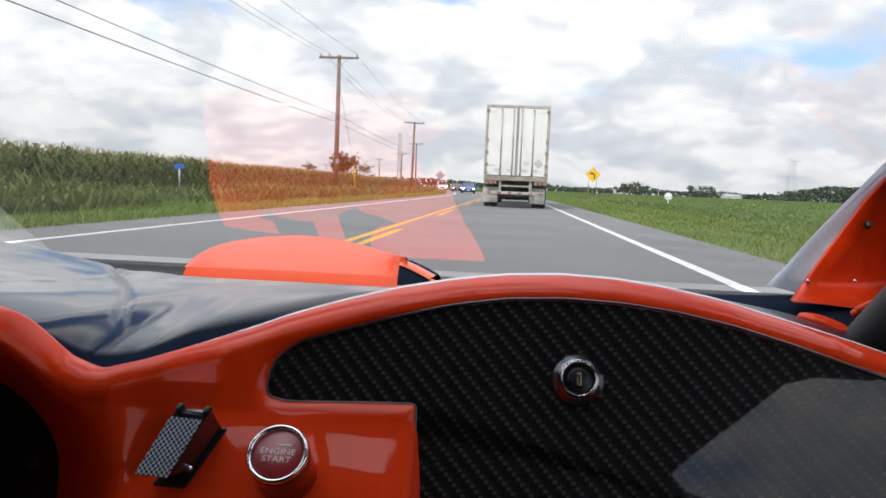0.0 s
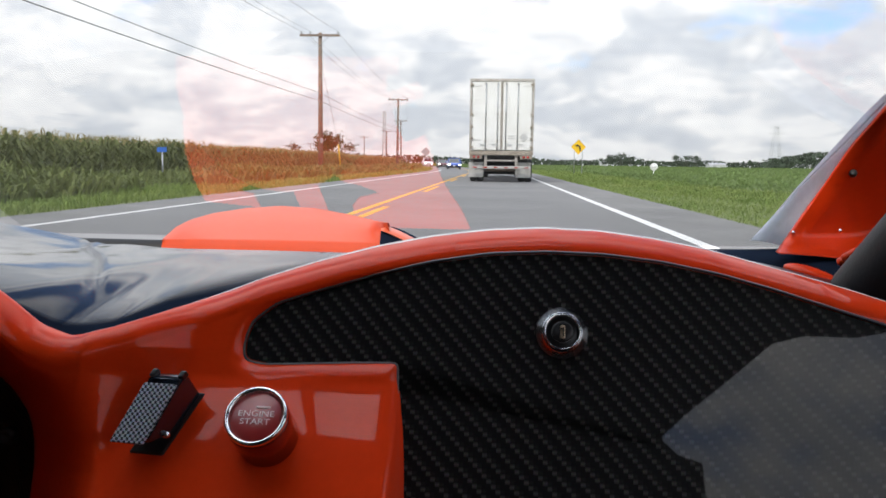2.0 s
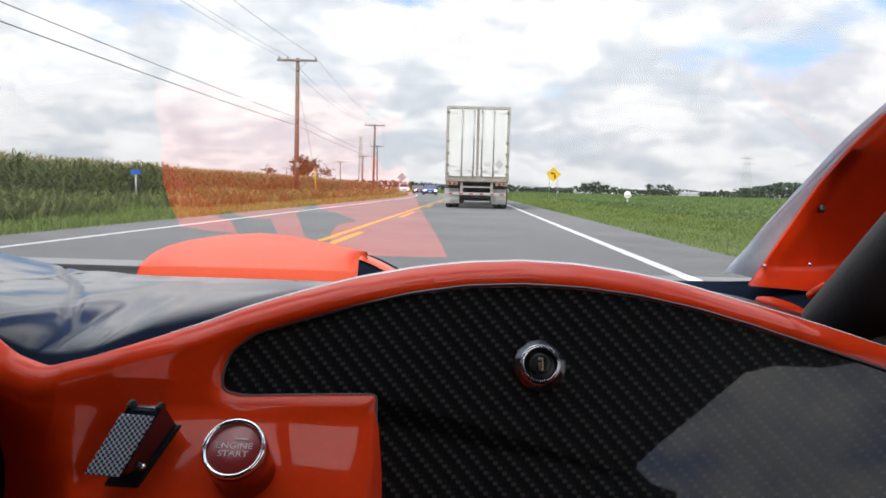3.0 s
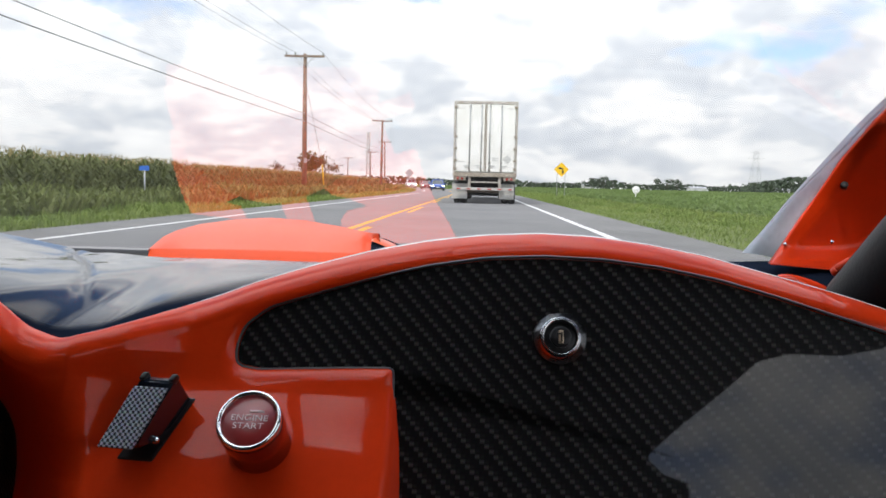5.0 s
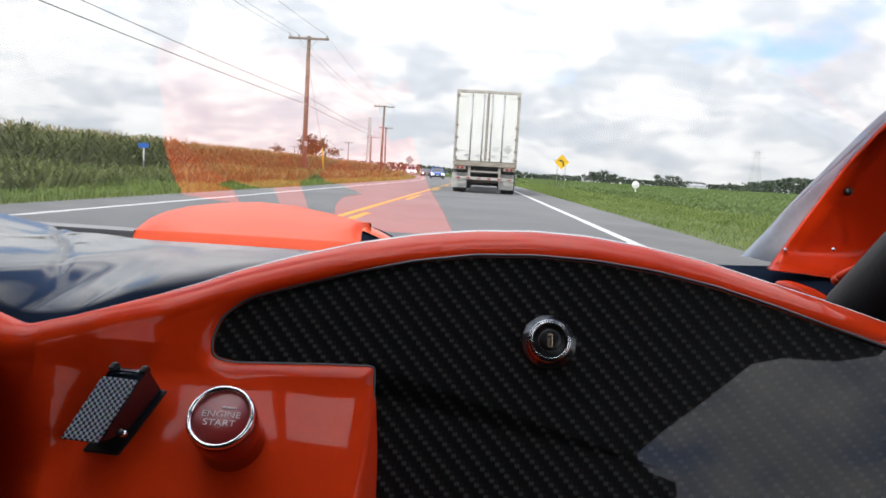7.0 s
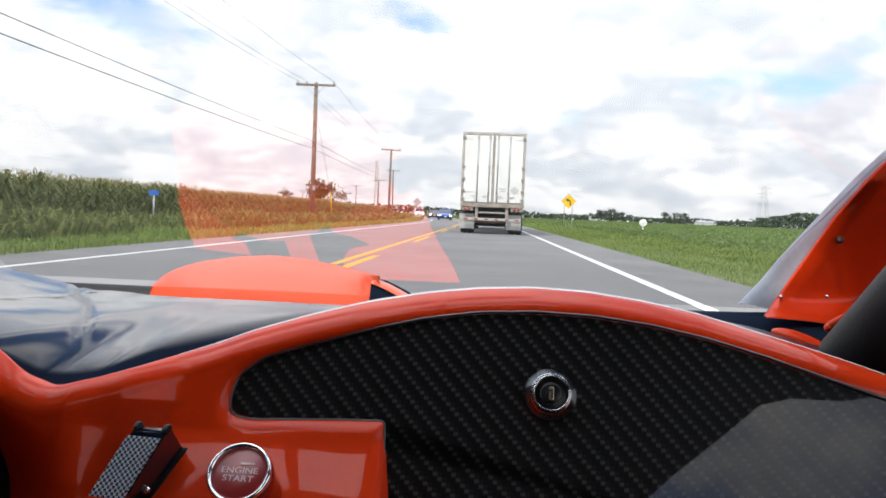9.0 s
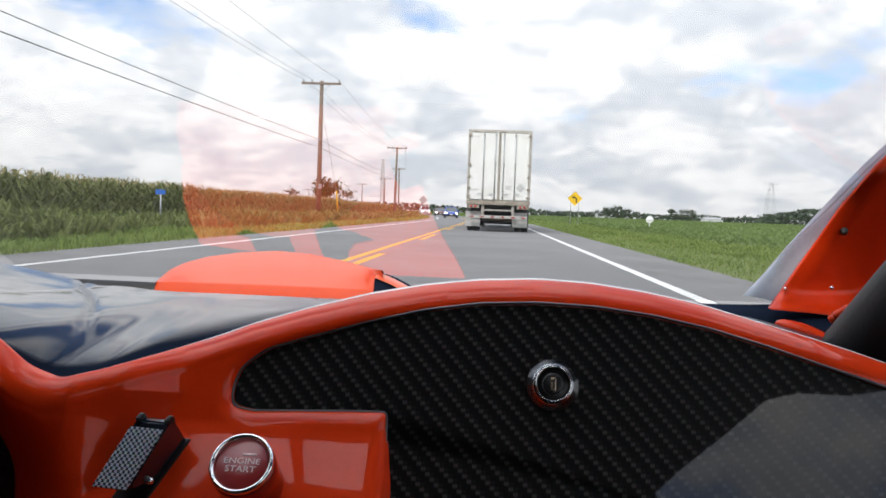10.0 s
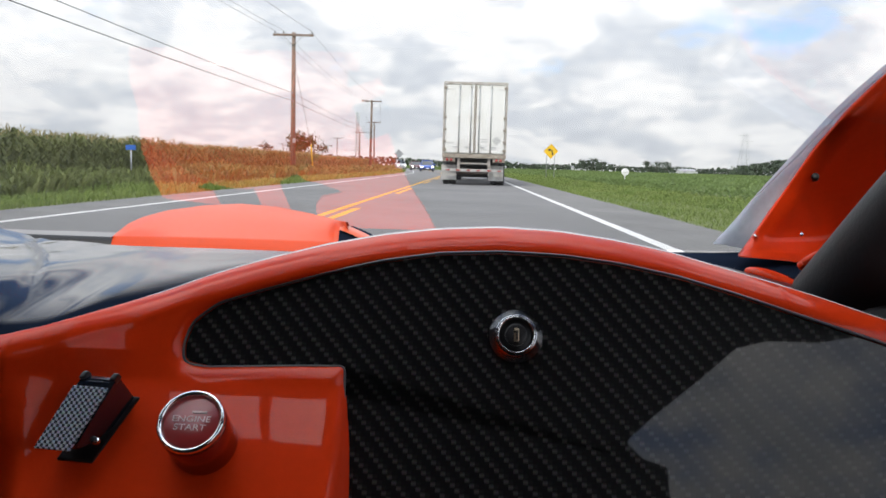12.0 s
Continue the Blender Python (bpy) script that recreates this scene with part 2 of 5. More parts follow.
M_LINE = mat("white_road_paint", (0.72, 0.72, 0.70), 0.7, var=0.12, scale=3, bump=0.3, bump_scale=80)
M_YELLOW = mat("yellow_road_paint", (0.70, 0.36, 0.035), 0.7, var=0.15, scale=3, bump=0.3, bump_scale=80)
M_GROUND = mat("field_ground", (0.075, 0.125, 0.025), 0.95, scale=0.05, second=(0.13, 0.19, 0.045), bump=0.8, bump_scale=3)
M_VERGE = mat("verge_soil", (0.11, 0.14, 0.035), 0.95, scale=0.4, second=(0.17, 0.19, 0.06), bump=0.8, bump_scale=12)
M_SOIL = mat("corn_soil", (0.07, 0.06, 0.03), 0.95, var=0.3, scale=1.0, bump=0.8, bump_scale=10)
M_GRASS = mat("grass_blades", (0.145, 0.225, 0.045), 0.8, spec=0.2, random_=0.16, second=(0.25, 0.30, 0.085), scale=0.5, leafy=0.35)
M_WEED = mat("weed_leaves", (0.115, 0.145, 0.042), 0.8, spec=0.2, random_=0.25, second=(0.19, 0.21, 0.075), scale=0.6, leafy=0.35)
M_CORN = mat("corn_leaves", (0.110, 0.128, 0.046), 0.75, spec=0.25, random_=0.25, second=(0.15, 0.165, 0.060), scale=0.4, leafy=0.35)
M_TASSEL = mat("corn_tassels", (0.33, 0.28, 0.13), 0.8, spec=0.2, random_=0.25, leafy=0.3)
M_SOY = mat("soy_leaves", (0.135, 0.205, 0.062), 0.75, spec=0.25, random_=0.16, second=(0.20, 0.265, 0.085), scale=0.08, leafy=0.35)
M_LEAF = mat("tree_leaves", (0.055, 0.085, 0.028), 0.8, spec=0.2, random_=0.35, leafy=0.3)
M_FAR_LEAF = mat("far_leaves", (0.050, 0.072, 0.040), 0.9, random_=0.3)
M_BARK = mat("bark", (0.10, 0.08, 0.06), 0.9, var=0.3, scale=8, bump=0.6, bump_scale=40)
M_POLE = mat("weathered_pole_wood", (0.20, 0.145, 0.11), 0.9, var=0.3, scale=3, bump=0.5, bump_scale=60)
M_WIRE = mat("wire_black", (0.03, 0.03, 0.032), 0.6, var=0.1, scale=5)
M_CERAMIC = mat("insulator", (0.32, 0.33, 0.34), 0.3, var=0.1, scale=30)
M_GALV = mat("galvanised", (0.42, 0.43, 0.44), 0.45, metal=0.7, var=0.15, scale=12)
M_TRUCK = mat("trailer_white", (0.82, 0.82, 0.80), 0.5, scale=1.3, second=(0.70, 0.69, 0.66), bump=0.1, bump_scale=20)
M_TRUCK_FRAME = mat("trailer_frame_dirty", (0.40, 0.36, 0.30), 0.7, scale=6, second=(0.20, 0.16, 0.12), bump=0.3, bump_scale=40)
M_TRIM = mat("trailer_trim", (0.50, 0.48, 0.45), 0.55, scale=5, second=(0.28, 0.24, 0.20))
M_RUST = mat("rusty_steel", (0.30, 0.24, 0.19), 0.8, scale=6, second=(0.15, 0.10, 0.07))
M_UNDER = mat("under_dark", (0.02, 0.019, 0.018), 0.85, var=0.4, scale=6)
M_TYRE = mat("tyre", (0.022, 0.022, 0.022), 0.85, var=0.3, scale=12, bump=0.4, bump_scale=50)
M_FLAP = mat("mud_flap_white", (0.55, 0.55, 0.53), 0.6, scale=5, second=(0.34, 0.32, 0.29))
M_TAIL = mat("tail_lamp_red", (0.35, 0.02, 0.015), 0.25, coat=0.6, var=0.1, scale=30)
M_GREYMARK = mat("grey_marking", (0.50, 0.50, 0.49), 0.6, var=0.1, scale=20)
M_SIGN = mat("sign_yellow", (0.85, 0.52, 0.01), 0.45, var=0.06, scale=6)
M_SIGN_BACK = mat("sign_back", (0.40, 0.41, 0.42), 0.5, metal=0.5, var=0.1, scale=10)
M_SIGN_BLACK = mat("sign_black", (0.015, 0.015, 0.015), 0.5, var=0.1, scale=10)
M_WHITE = mat("white_plate", (0.80, 0.80, 0.80), 0.5, var=0.05, scale=8)
M_BLUE_PLATE = mat("blue_plate", (0.03, 0.14, 0.55), 0.5, var=0.06, scale=6)
M_GUARD = mat("guy_guard_yellow", (0.75, 0.50, 0.03), 0.5, var=0.08, scale=6)
M_BLUE_CAR = mat("blue_car_paint", (0.03, 0.09, 0.42), 0.3, coat=1.0, var=0.05, scale=4)
M_RED_CAR = mat("dark_red_car_paint", (0.11, 0.015, 0.025), 0.3, coat=1.0, var=0.05, scale=4)
M_WHITE_CAR = mat("white_car_paint", (0.75, 0.75, 0.76), 0.3, coat=1.0, var=0.05, scale=4)
M_CAR_GLASS = mat("car_glass", (0.02, 0.025, 0.03), 0.05, coat=0.8, var=0.1, scale=3)
M_HEADLIGHT = mat("headlight_on", (1.0, 0.95, 0.85), 0.2, emit=6.0)
M_BARN = mat("barn_grey", (0.55, 0.55, 0.56), 0.7, var=0.1, scale=0.5)
M_BARN_ROOF = mat("barn_roof", (0.40, 0.40, 0.43), 0.6, var=0.1, scale=0.5)

# ---------------------------------------------------------------- mesh helpers


def part(name, bm, material, parent=None, label=""):
    """Links a bmesh as one mesh object, under a thing or a part."""
    me = bpy.data.meshes.new(name)
    bm.to_mesh(me)
    bm.free()
    me.materials.append(material)
    ob = new(name, me)
    if parent is not None:
        ob.parent = parent
    return tagged(ob, label)


def arrays(name, verts, faces, material, parent=None, smooth=False):
    """Links arrays of corners and faces as one mesh object."""
    me = bpy.data.meshes.new(name)
    me.from_pydata([tuple(v) for v in verts], [], [tuple(f) for f in faces])
    me.materials.append(material)
    if smooth:
        me.shade_smooth()
    ob = new(name, me)
    if parent is not None:
        ob.parent = parent
    return ob


def box(bm, cx, cy, cz, sx, sy, sz, bevel=0.0, m=None):
    """A bevelled block with those whole sizes, added to bm."""
    r = bmesh.ops.create_cube(bm, size=1.0)
    vs = r["verts"]
    for v in vs:
        v.co = Vector((v.co.x * sx + cx, v.co.y * sy + cy, v.co.z * sz + cz))
    if bevel:
        es = list({e for v in vs for e in v.link_edges})
        g = bmesh.ops.bevel(bm, geom=es, offset=bevel, segments=2, affect="EDGES", profile=0.6)
        vs = list({v for f in g["faces"] for v in f.verts} | {v for v in vs if v.is_valid})
    if m is not None:
        bmesh.ops.transform(bm, matrix=m, verts=vs)
    return vs


def rod(bm, a, b, r1, r2=None, n=12):
    """A round bar from a to b."""
    a, b = Vector(a), Vector(b)
    d = b - a
    m = Matrix.Translation((a + b) / 2) @ d.to_track_quat("Z", "Y").to_matrix().to_4x4()
    return bmesh.ops.create_cone(bm, cap_ends=True, segments=n, radius1=r1, radius2=r1 if r2 is None else r2, depth=d.length, matrix=m)["verts"]


def lathe(bm, profile, m, n=48):
    """Turns a profile of (radius, height) round the z axis and places it by m."""
    rings = [[bm.verts.new(m @ Vector((r * math.cos(2 * math.pi * k / n), r * math.sin(2 * math.pi * k / n), h))) for k in range(n)] for r, h in profile]
    for a, b in zip(rings, rings[1:]):
        for k in range(n):
            bm.faces.new((a[k], a[(k + 1) % n], b[(k + 1) % n], b[k]))
    for ring, flip in ((rings[0], True), (rings[-1], False)):
        f = bm.faces.new(ring)
        if flip:
            f.normal_flip()
    for f in bm.faces:
        f.smooth = True
    return bm


def smooth(bm):
    for f in bm.faces:
        f.smooth = True
    return bm


def box_part(name, parent, material, c, s, bevel=0.0, label=""):
    bm = bmesh.new()
    box(bm, *c, *s, bevel)
    return part(name, bm, material, parent, label)


def rod_part(name, parent, material, a, b, r, r2=None, n=12, label=""):
    bm = bmesh.new()
    rod(bm, a, b, r, r2, n)
    return part(name, smooth(bm), material, parent, label)


def thing(name, label, category, m=None, group=""):
    ob = new(name)
    if m is not None:
        ob.matrix_world = m
    return tagged(ob, label, category, group)


def ribbons(base, az, length, width, rise, droop):
    """Corners and faces of many arched leaf blades: base n x 3, the rest n each."""
    n = len(base)
    d = np.stack([np.cos(az), np.sin(az), np.zeros(n)], 1)
    s = np.stack([-np.sin(az), np.cos(az), np.zeros(n)], 1) * width[:, None] * 0.5
    z = np.array([0, 0, 1.0])
    p1 = base + d * (length * 0.45)[:, None] + z * (length * rise)[:, None]
    p2 = base + d * length[:, None] + z * (length * droop)[:, None]
    v = np.stack([base - s * 0.6, base + s * 0.6, p1 + s, p1 - s, p2 + s * 0.15, p2 - s * 0.15], 1).reshape(-1, 3)
    k = np.arange(n)[:, None] * 6
    f = np.concatenate([k + np.array([0, 1, 2, 3]), k + np.array([3, 2, 4, 5])])
    return v, f


def tufts(centre, size, normal_z=0.4):
    """Corners and faces of many small leaf cards, turned at random."""
    n = len(centre)
    a = np.random.normal(size=(n, 3))
    a /= np.linalg.norm(a, axis=1)[:, None]
    b = np.random.normal(size=(n, 3))
    b[:, 2] *= normal_z
    b -= a * (a * b).sum(1)[:, None]
    b /= np.linalg.norm(b, axis=1)[:, None] + 1e-9
    h = np.asarray(size)[:, None] * 0.5
    v = np.stack([centre - a * h, centre + b * h * 0.7, centre + a * h, centre - b * h * 0.7], 1).reshape(-1, 3)
    return v, np.arange(n * 4).reshape(n, 4)


def joined(pairs):
    vs, fs, k = [], [], 0
    for v, f in pairs:
        vs.append(v)
        fs.append(f + k)
        k += len(v)
    return np.concatenate(vs), np.concatenate(fs)


# ---------------------------------------------------------------- ground and road
BEND_FROM, BEND_RADIUS = 55.0, 520.0


def bend(y):
    """Sideways offset of the road, which swings gently to the left ahead."""
    d = max(0.0, y - BEND_FROM)
    return -min(d, 260) ** 2 / (2 * BEND_RADIUS) - max(0.0, d - 260) * 260 / BEND_RADIUS


def strip(name, x0, x1, y0, y1, z, material, step=5.0, thick=0.0, label="", category=""):
    """A band that follows the road from y0 to y1, between two offsets."""
    ys = np.arange(y0, y1 + 0.01, step)
    v, f = [], []
    for y in ys:
        b = bend(y)
        v += [(x0 + b, y, z), (x1 + b, y, z)]
        if thick:
            v += [(x0 + b, y, z - thick), (x1 + b, y, z - thick)]
    k = 4 if thick else 2
    for i in range(len(ys) - 1):
        a, b = i * k, (i + 1) * k
        f.append((a, a + 1, b + 1, b))
        if thick:
            f += [(a + 2, a, b, b + 2), (a + 1, a + 3, b + 3, b + 1)]
    return tagged(arrays(name, v, f, material), label, category, kind="structure")


g = bmesh.new()
bmesh.ops.create_grid(g, x_segments=40, y_segments=40, size=2400)
tagged(part("ground", g, M_GROUND), "flat green farmland reaching to the horizon", "ground", kind="structure")
YELLOW, RIGHT_LINE, LEFT_LINE, RIGHT_EDGE, LEFT_EDGE = -1.90, 2.02, -5.00, 3.35, -6.1
strip("verge_right", RIGHT_EDGE - 0.1, 9.6, -40, 500, 0.015, M_VERGE, label="strip of dry mown grass beside the road", category="verge")
strip("verge_left", -10.4, LEFT_EDGE + 0.1, -40, 500, 0.015, M_VERGE, label="grassy verge between road and corn", category="verge")
strip("soil", -60, -10.4, -40, 500, 0.02, M_SOIL, label="bare brown soil under the corn", category="soil")
strip("road", LEFT_EDGE + 0.9, RIGHT_LINE + 0.12, -40, 900, 0.045, M_ASPHALT, thick=0.06, label="worn grey asphalt two-lane country road", category="road")
strip("shoulder_right", RIGHT_LINE + 0.12, RIGHT_EDGE, -40, 900, 0.041, M_SHOULDER, thick=0.06, label="paved grey road shoulder", category="shoulder")
strip("shoulder_left", LEFT_EDGE, LEFT_EDGE + 0.9, -40, 900, 0.041, M_SHOULDER, thick=0.06, label="paved grey road shoulder", category="shoulder")
strip("edge_line", RIGHT_LINE - 0.07, RIGHT_LINE + 0.07, -40, 900, 0.049, M_LINE, label="solid white edge line on the asphalt", category="road marking")
strip("edge_line", LEFT_LINE - 0.06, LEFT_LINE + 0.06, -40, 900, 0.049, M_LINE, label="solid white edge line on the asphalt", category="road marking")
strip("centre_line", YELLOW - 0.17, YELLOW - 0.05, -40, 900, 0.049, M_YELLOW, label="solid yellow centre line on the asphalt", category="road marking")
for y in (8.0, 20.0, 32.0, 44.0, 56.0, 68.0, 80.0, 92.0):
    tagged(strip("centre_dash", YELLOW + 0.07, YELLOW + 0.19, y, y + 5.0, 0.049, M_YELLOW, step=1.0, label="broken yellow centre line on the asphalt", category="road marking"), group="dashes along the centre line")

# ---------------------------------------------------------------- the open sports car that carries the camera
car = thing("sports_car", "orange open sports car with carbon dashboard, standing on the road", "car")


def eased(points, x):
    """A smooth line through a few (position, value) points."""
    p = np.array(points)
    fine = np.arange(p[0, 0], p[-1, 0], 0.001)
    val = np.interp(fine, p[:, 0], p[:, 1])
    k = np.hanning(15)
    pad = np.concatenate([np.full(7, val[0]), val, np.full(7, val[-1])])
    return np.interp(x, fine, np.convolve(pad, k / k.sum(), "valid"))


ARCH = [(-0.40, 0.775), (-0.30, 0.765), (-0.235, 0.745), (-0.2042, 0.7245), (-0.1980, 0.7130), (-0.1903, 0.7000), (-0.1755, 0.6922), (-0.155, 0.6970), (-0.1408, 0.7018), (-0.112, 0.713),
        (-0.084, 0.724), (-0.055, 0.733), (-0.025, 0.741), (0.004, 0.7465), (0.034, 0.750), (0.063, 0.7515), (0.092, 0.7505), (0.121, 0.747), (0.149, 0.742), (0.176, 0.735),
        (0.203, 0.728), (0.221, 0.723), (0.26, 0.711), (0.30, 0.698), (0.42, 0.655)]


def arch(x):
    return eased(ARCH, x)


def outline(points, closed_smooth=0.004, step=0.0012):
    """A closed outline through corners, with its corners rounded."""
    p = np.array(points)
    q = np.concatenate([p, p[:1]])
    seg = np.linalg.norm(np.diff(q, axis=0), axis=1)
    s = np.concatenate([[0], np.cumsum(seg)])
    t = np.arange(0, s[-1], step)
    xy = np.stack([np.interp(t, s, q[:, 0]), np.interp(t, s, q[:, 1])], 1)
    w = max(3, int(closed_smooth / step) * 2 + 1)
    k = np.hanning(w + 2)[1:-1]
    k /= k.sum()
    h = w // 2
    pad = np.concatenate([xy[-h:], xy, xy[:h]])
    return np.stack([np.convolve(pad[:, i], k, "valid") for i in range(2)], 1)


def signed(px, pz, line):
    """Distance from points to a closed outline; negative inside."""
    d = np.full(px.shape, 9.0)
    inside = np.zeros(px.shape, bool)
    a, b = line, np.roll(line, -1, axis=0)
    for (ax, az), (bx, bz) in zip(a, b):
        ux, uz = bx - ax, bz - az
        t = np.clip(((px - ax) * ux + (pz - az) * uz) / (ux * ux + uz * uz + 1e-12), 0, 1)
        d = np.minimum(d, np.hypot(px - ax - t * ux, pz - az - t * uz))
        cross = (az > pz) != (bz > pz)
        inside ^= cross & (px < (bx - ax) * (pz - az) / (bz - az + 1e-12) + ax)
    return np.where(inside, -d, d)


PANEL = outline([(-0.076, 0.6835), (-0.0855, 0.6850), (-0.086, 0.693), (-0.083, 0.702), (-0.072, 0.7105), (-0.053, 0.7165), (-0.024, 0.725), (0.005, 0.732), (0.034, 0.7365), (0.063, 0.738),
                 (0.092, 0.7372), (0.12, 0.7342), (0.148, 0.729), (0.175, 0.722), (0.202, 0.714), (0.219, 0.709), (0.26, 0.697), (0.33, 0.672), (0.33, 0.57), (-0.002, 0.57), (-0.006, 0.643),
                 (-0.0085, 0.686), (-0.030, 0.6855)], 0.0055)
SIDE_PANEL = outline([(-0.228, 0.700), (-0.217, 0.6887), (-0.2099, 0.6802), (-0.199, 0.6644), (-0.1917, 0.653), (-0.187, 0.6397), (-0.182, 0.6246), (-0.174, 0.56), (-0.38, 0.56), (-0.38, 0.745), (-0.26, 0.724)], 0.006)


def plain_face(x, z):
    """The dashboard's leaning face: y at x, z, before its relief."""
    return 0.400 + 0.40 * (z - 0.70)


def left_turn(x, z):
    """How far the face comes out towards the seat, left of its slanting fold."""
    fold = np.interp(z, (0.60, 0.69, 0.76), (-0.176, -0.146, -0.120))
    d = np.maximum(0, fold - x)
    return 0.55 * np.clip(1 + 26 * (z - 0.70), -1.0, 1.6) * (np.sqrt(d * d + 0.010 ** 2) - 0.010)


def relief(x, z):
    """How far the orange shell stands proud of the plain face."""
    d1 = signed(x, z, PANEL)
    r = 0.008
    t = np.clip(d1 / r, 0, 1)
    h = -0.0035 + 0.0085 * np.sqrt(np.maximum(0, 1 - (1 - t) ** 2)) + np.minimum(0, d1) * 1.2
    d2 = signed(x, z, SIDE_PANEL)
    t2 = np.clip(d2 / r, 0, 1)
    h2 = -0.0035 + 0.0085 * np.sqrt(np.maximum(0, 1 - (1 - t2) ** 2)) + np.minimum(0, d2) * 1.2
    # the switch pod leans back more than the face
    pod = np.maximum(0, 0.6790 - z)
    side = np.clip((x + 0.205) / 0.05, 0, 1) * np.clip((-x - 0.0000) / 0.011, 0, 1)
    side = side * side * (3 - 2 * side)
    podh = (np.sqrt(pod * pod + 0.004 ** 2) - 0.004) * 0.52 * side
    return np.minimum(h, h2) + podh


CAMERA_EYE = np.array([0.03, 0.0, 0.79])


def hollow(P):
    """Sink the face below the rim, left of its fold, along camera sight lines to darken it."""
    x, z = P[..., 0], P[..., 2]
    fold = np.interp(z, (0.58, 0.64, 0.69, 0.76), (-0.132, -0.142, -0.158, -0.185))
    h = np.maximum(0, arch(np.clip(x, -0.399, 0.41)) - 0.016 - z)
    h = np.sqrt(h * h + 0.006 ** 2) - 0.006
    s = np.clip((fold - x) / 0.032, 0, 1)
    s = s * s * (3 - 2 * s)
    # a facet beside the fold comes out along the same lines, to catch a reflection
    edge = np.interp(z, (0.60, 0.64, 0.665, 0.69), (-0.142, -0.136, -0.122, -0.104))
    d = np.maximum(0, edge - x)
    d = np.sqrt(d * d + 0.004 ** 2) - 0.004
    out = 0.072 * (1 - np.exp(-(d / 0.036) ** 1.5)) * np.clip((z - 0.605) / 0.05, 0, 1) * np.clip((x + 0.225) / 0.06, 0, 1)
    return CAMERA_EYE + (P - CAMERA_EYE) * (1 + 3.0 * h * s - out)[..., None]


def build_dash():
    xs = np.arange(-0.385, 0.385, 0.0011)
    over = np.clip((xs + 0.155) / 0.06, 0, 1)
    over = over * over * (3 - 2 * over)
    top = arch(xs) - 0.0022 * over
    R = 0.0120
    nf, nr, nb = 180, 12, 8
    s = np.linspace(0, 1, nf)
    s = 1 - (1 - s) ** 1.15
    X = np.repeat(xs[None], nf, 0)
    Z = 0.56 + (top[None] - R - 0.56) * s[:, None]
    slope = 0.40
    Y = plain_face(X, Z) - left_turn(X, Z) - relief(X, Z)
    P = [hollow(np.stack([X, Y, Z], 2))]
    Y = P[0][..., 1]
    # the rounded top edge, then the back of the rim
    x_end, y_end, l_end = P[0][-1].T
    for a in np.linspace(0, 1, nr + 1)[1:]:
        ang = a * math.pi * 0.60
        P.append(np.stack([x_end, y_end + R * (1 - math.cos(ang)) * (1.0 + 0.9 * over), l_end + R * math.sin(ang)], 1)[None])
    last = P[-1][0]
    for a in np.linspace(0, 1, nb + 1)[1:]:
        P.append((last + np.array([0, 0.004, -0.022]) * a)[None])
    P = np.concatenate(P)
    n, m = P.shape[:2]
    idx = np.arange(n * m).reshape(n, m)
    f = np.stack([idx[:-1, :-1], idx[:-1, 1:], idx[1:, 1:], idx[1:, :-1]], 2).reshape(-1, 4)
    # leave the openings behind the carbon panels out of the shell
    flat = np.concatenate([np.stack([X, Z], 2), P[nf:][..., [0, 2]]])
    d = np.minimum(signed(flat[..., 0], flat[..., 1], PANEL), signed(flat[..., 0], flat[..., 1], SIDE_PANEL)).ravel()
    keep = (d[f].max(1) > -0.006) | (f.min(1) >= idx[nf - 1, 0])
    return arrays("dashboard_shell", P.reshape(-1, 3), f[keep], M_ORANGE, car, smooth=True)


tagged(build_dash(), "glossy orange painted dashboard shell")


def panel_plate(name, line, bulge, left):
    """A lacquered carbon plate inside an outline: gently crowned, with an edge."""
    c = line.mean(0)
    rings = np.concatenate([c + (line - c) * k for k in (0.02, 0.2, 0.4, 0.6, 0.8, 0.93, 1.0)])
    n = len(line)
    y = plain_face(rings[:, 0], rings[:, 1]) - (left_turn(rings[:, 0], rings[:, 1]) if left else 0) + bulge(rings[:, 0], rings[:, 1])
    v = np.stack([rings[:, 0], y, rings[:, 1]], 1)
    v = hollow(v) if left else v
    v = np.concatenate([v, v[-n:] + (0, 0.004, 0)])
    f = []
    for r in range(7):
        for k in range(n):
            a, b = r * n + k, r * n + (k + 1) % n
            f.append((a, b, b + n, a + n))
    f.append(tuple(range(n))[::-1])
    return arrays(name, v, f, M_CARBON, car)


tagged(panel_plate("carbon_panel", PANEL, lambda x, z: 0.0 * x, False), "lacquered black carbon fibre dashboard panel")
tagged(panel_plate("carbon_side_panel", SIDE_PANEL, lambda x, z: 0.0 * x, True), "lacquered black carbon fibre panel by the wheel")

k = bmesh.new()
prev = None
loop = list(PANEL[::2]) + [PANEL[0]]
for i, (x, z) in enumerate(loop):
    a, b = loop[max(0, i - 1)], loop[min(len(loop) - 1, i + 1)]
    d = Vector((b[0] - a[0], 0, b[1] - a[1])).normalized()
    n = Vector((-d.z, 0, d.x))
    c = Vector((x, float(plain_face(x, z)) - 0.0006, z)) + n * 0.0012
    ring = [k.verts.new(c + (n * math.cos(u) + Vector((0, -1, 0)) * math.sin(u)) * 0.0008) for u in np.linspace(0, 2 * math.pi, 6, endpoint=False)]
    if prev:
        for j in range(6):
            k.faces.new((prev[j], prev[(j + 1) % 6], ring[(j + 1) % 6], ring[j]))
    prev = ring
bmesh.ops.recalc_face_normals(k, faces=k.faces)
part("panel_bead", smooth(k), M_BEAD, car, "thin grey bevelled edge of the carbon panel")

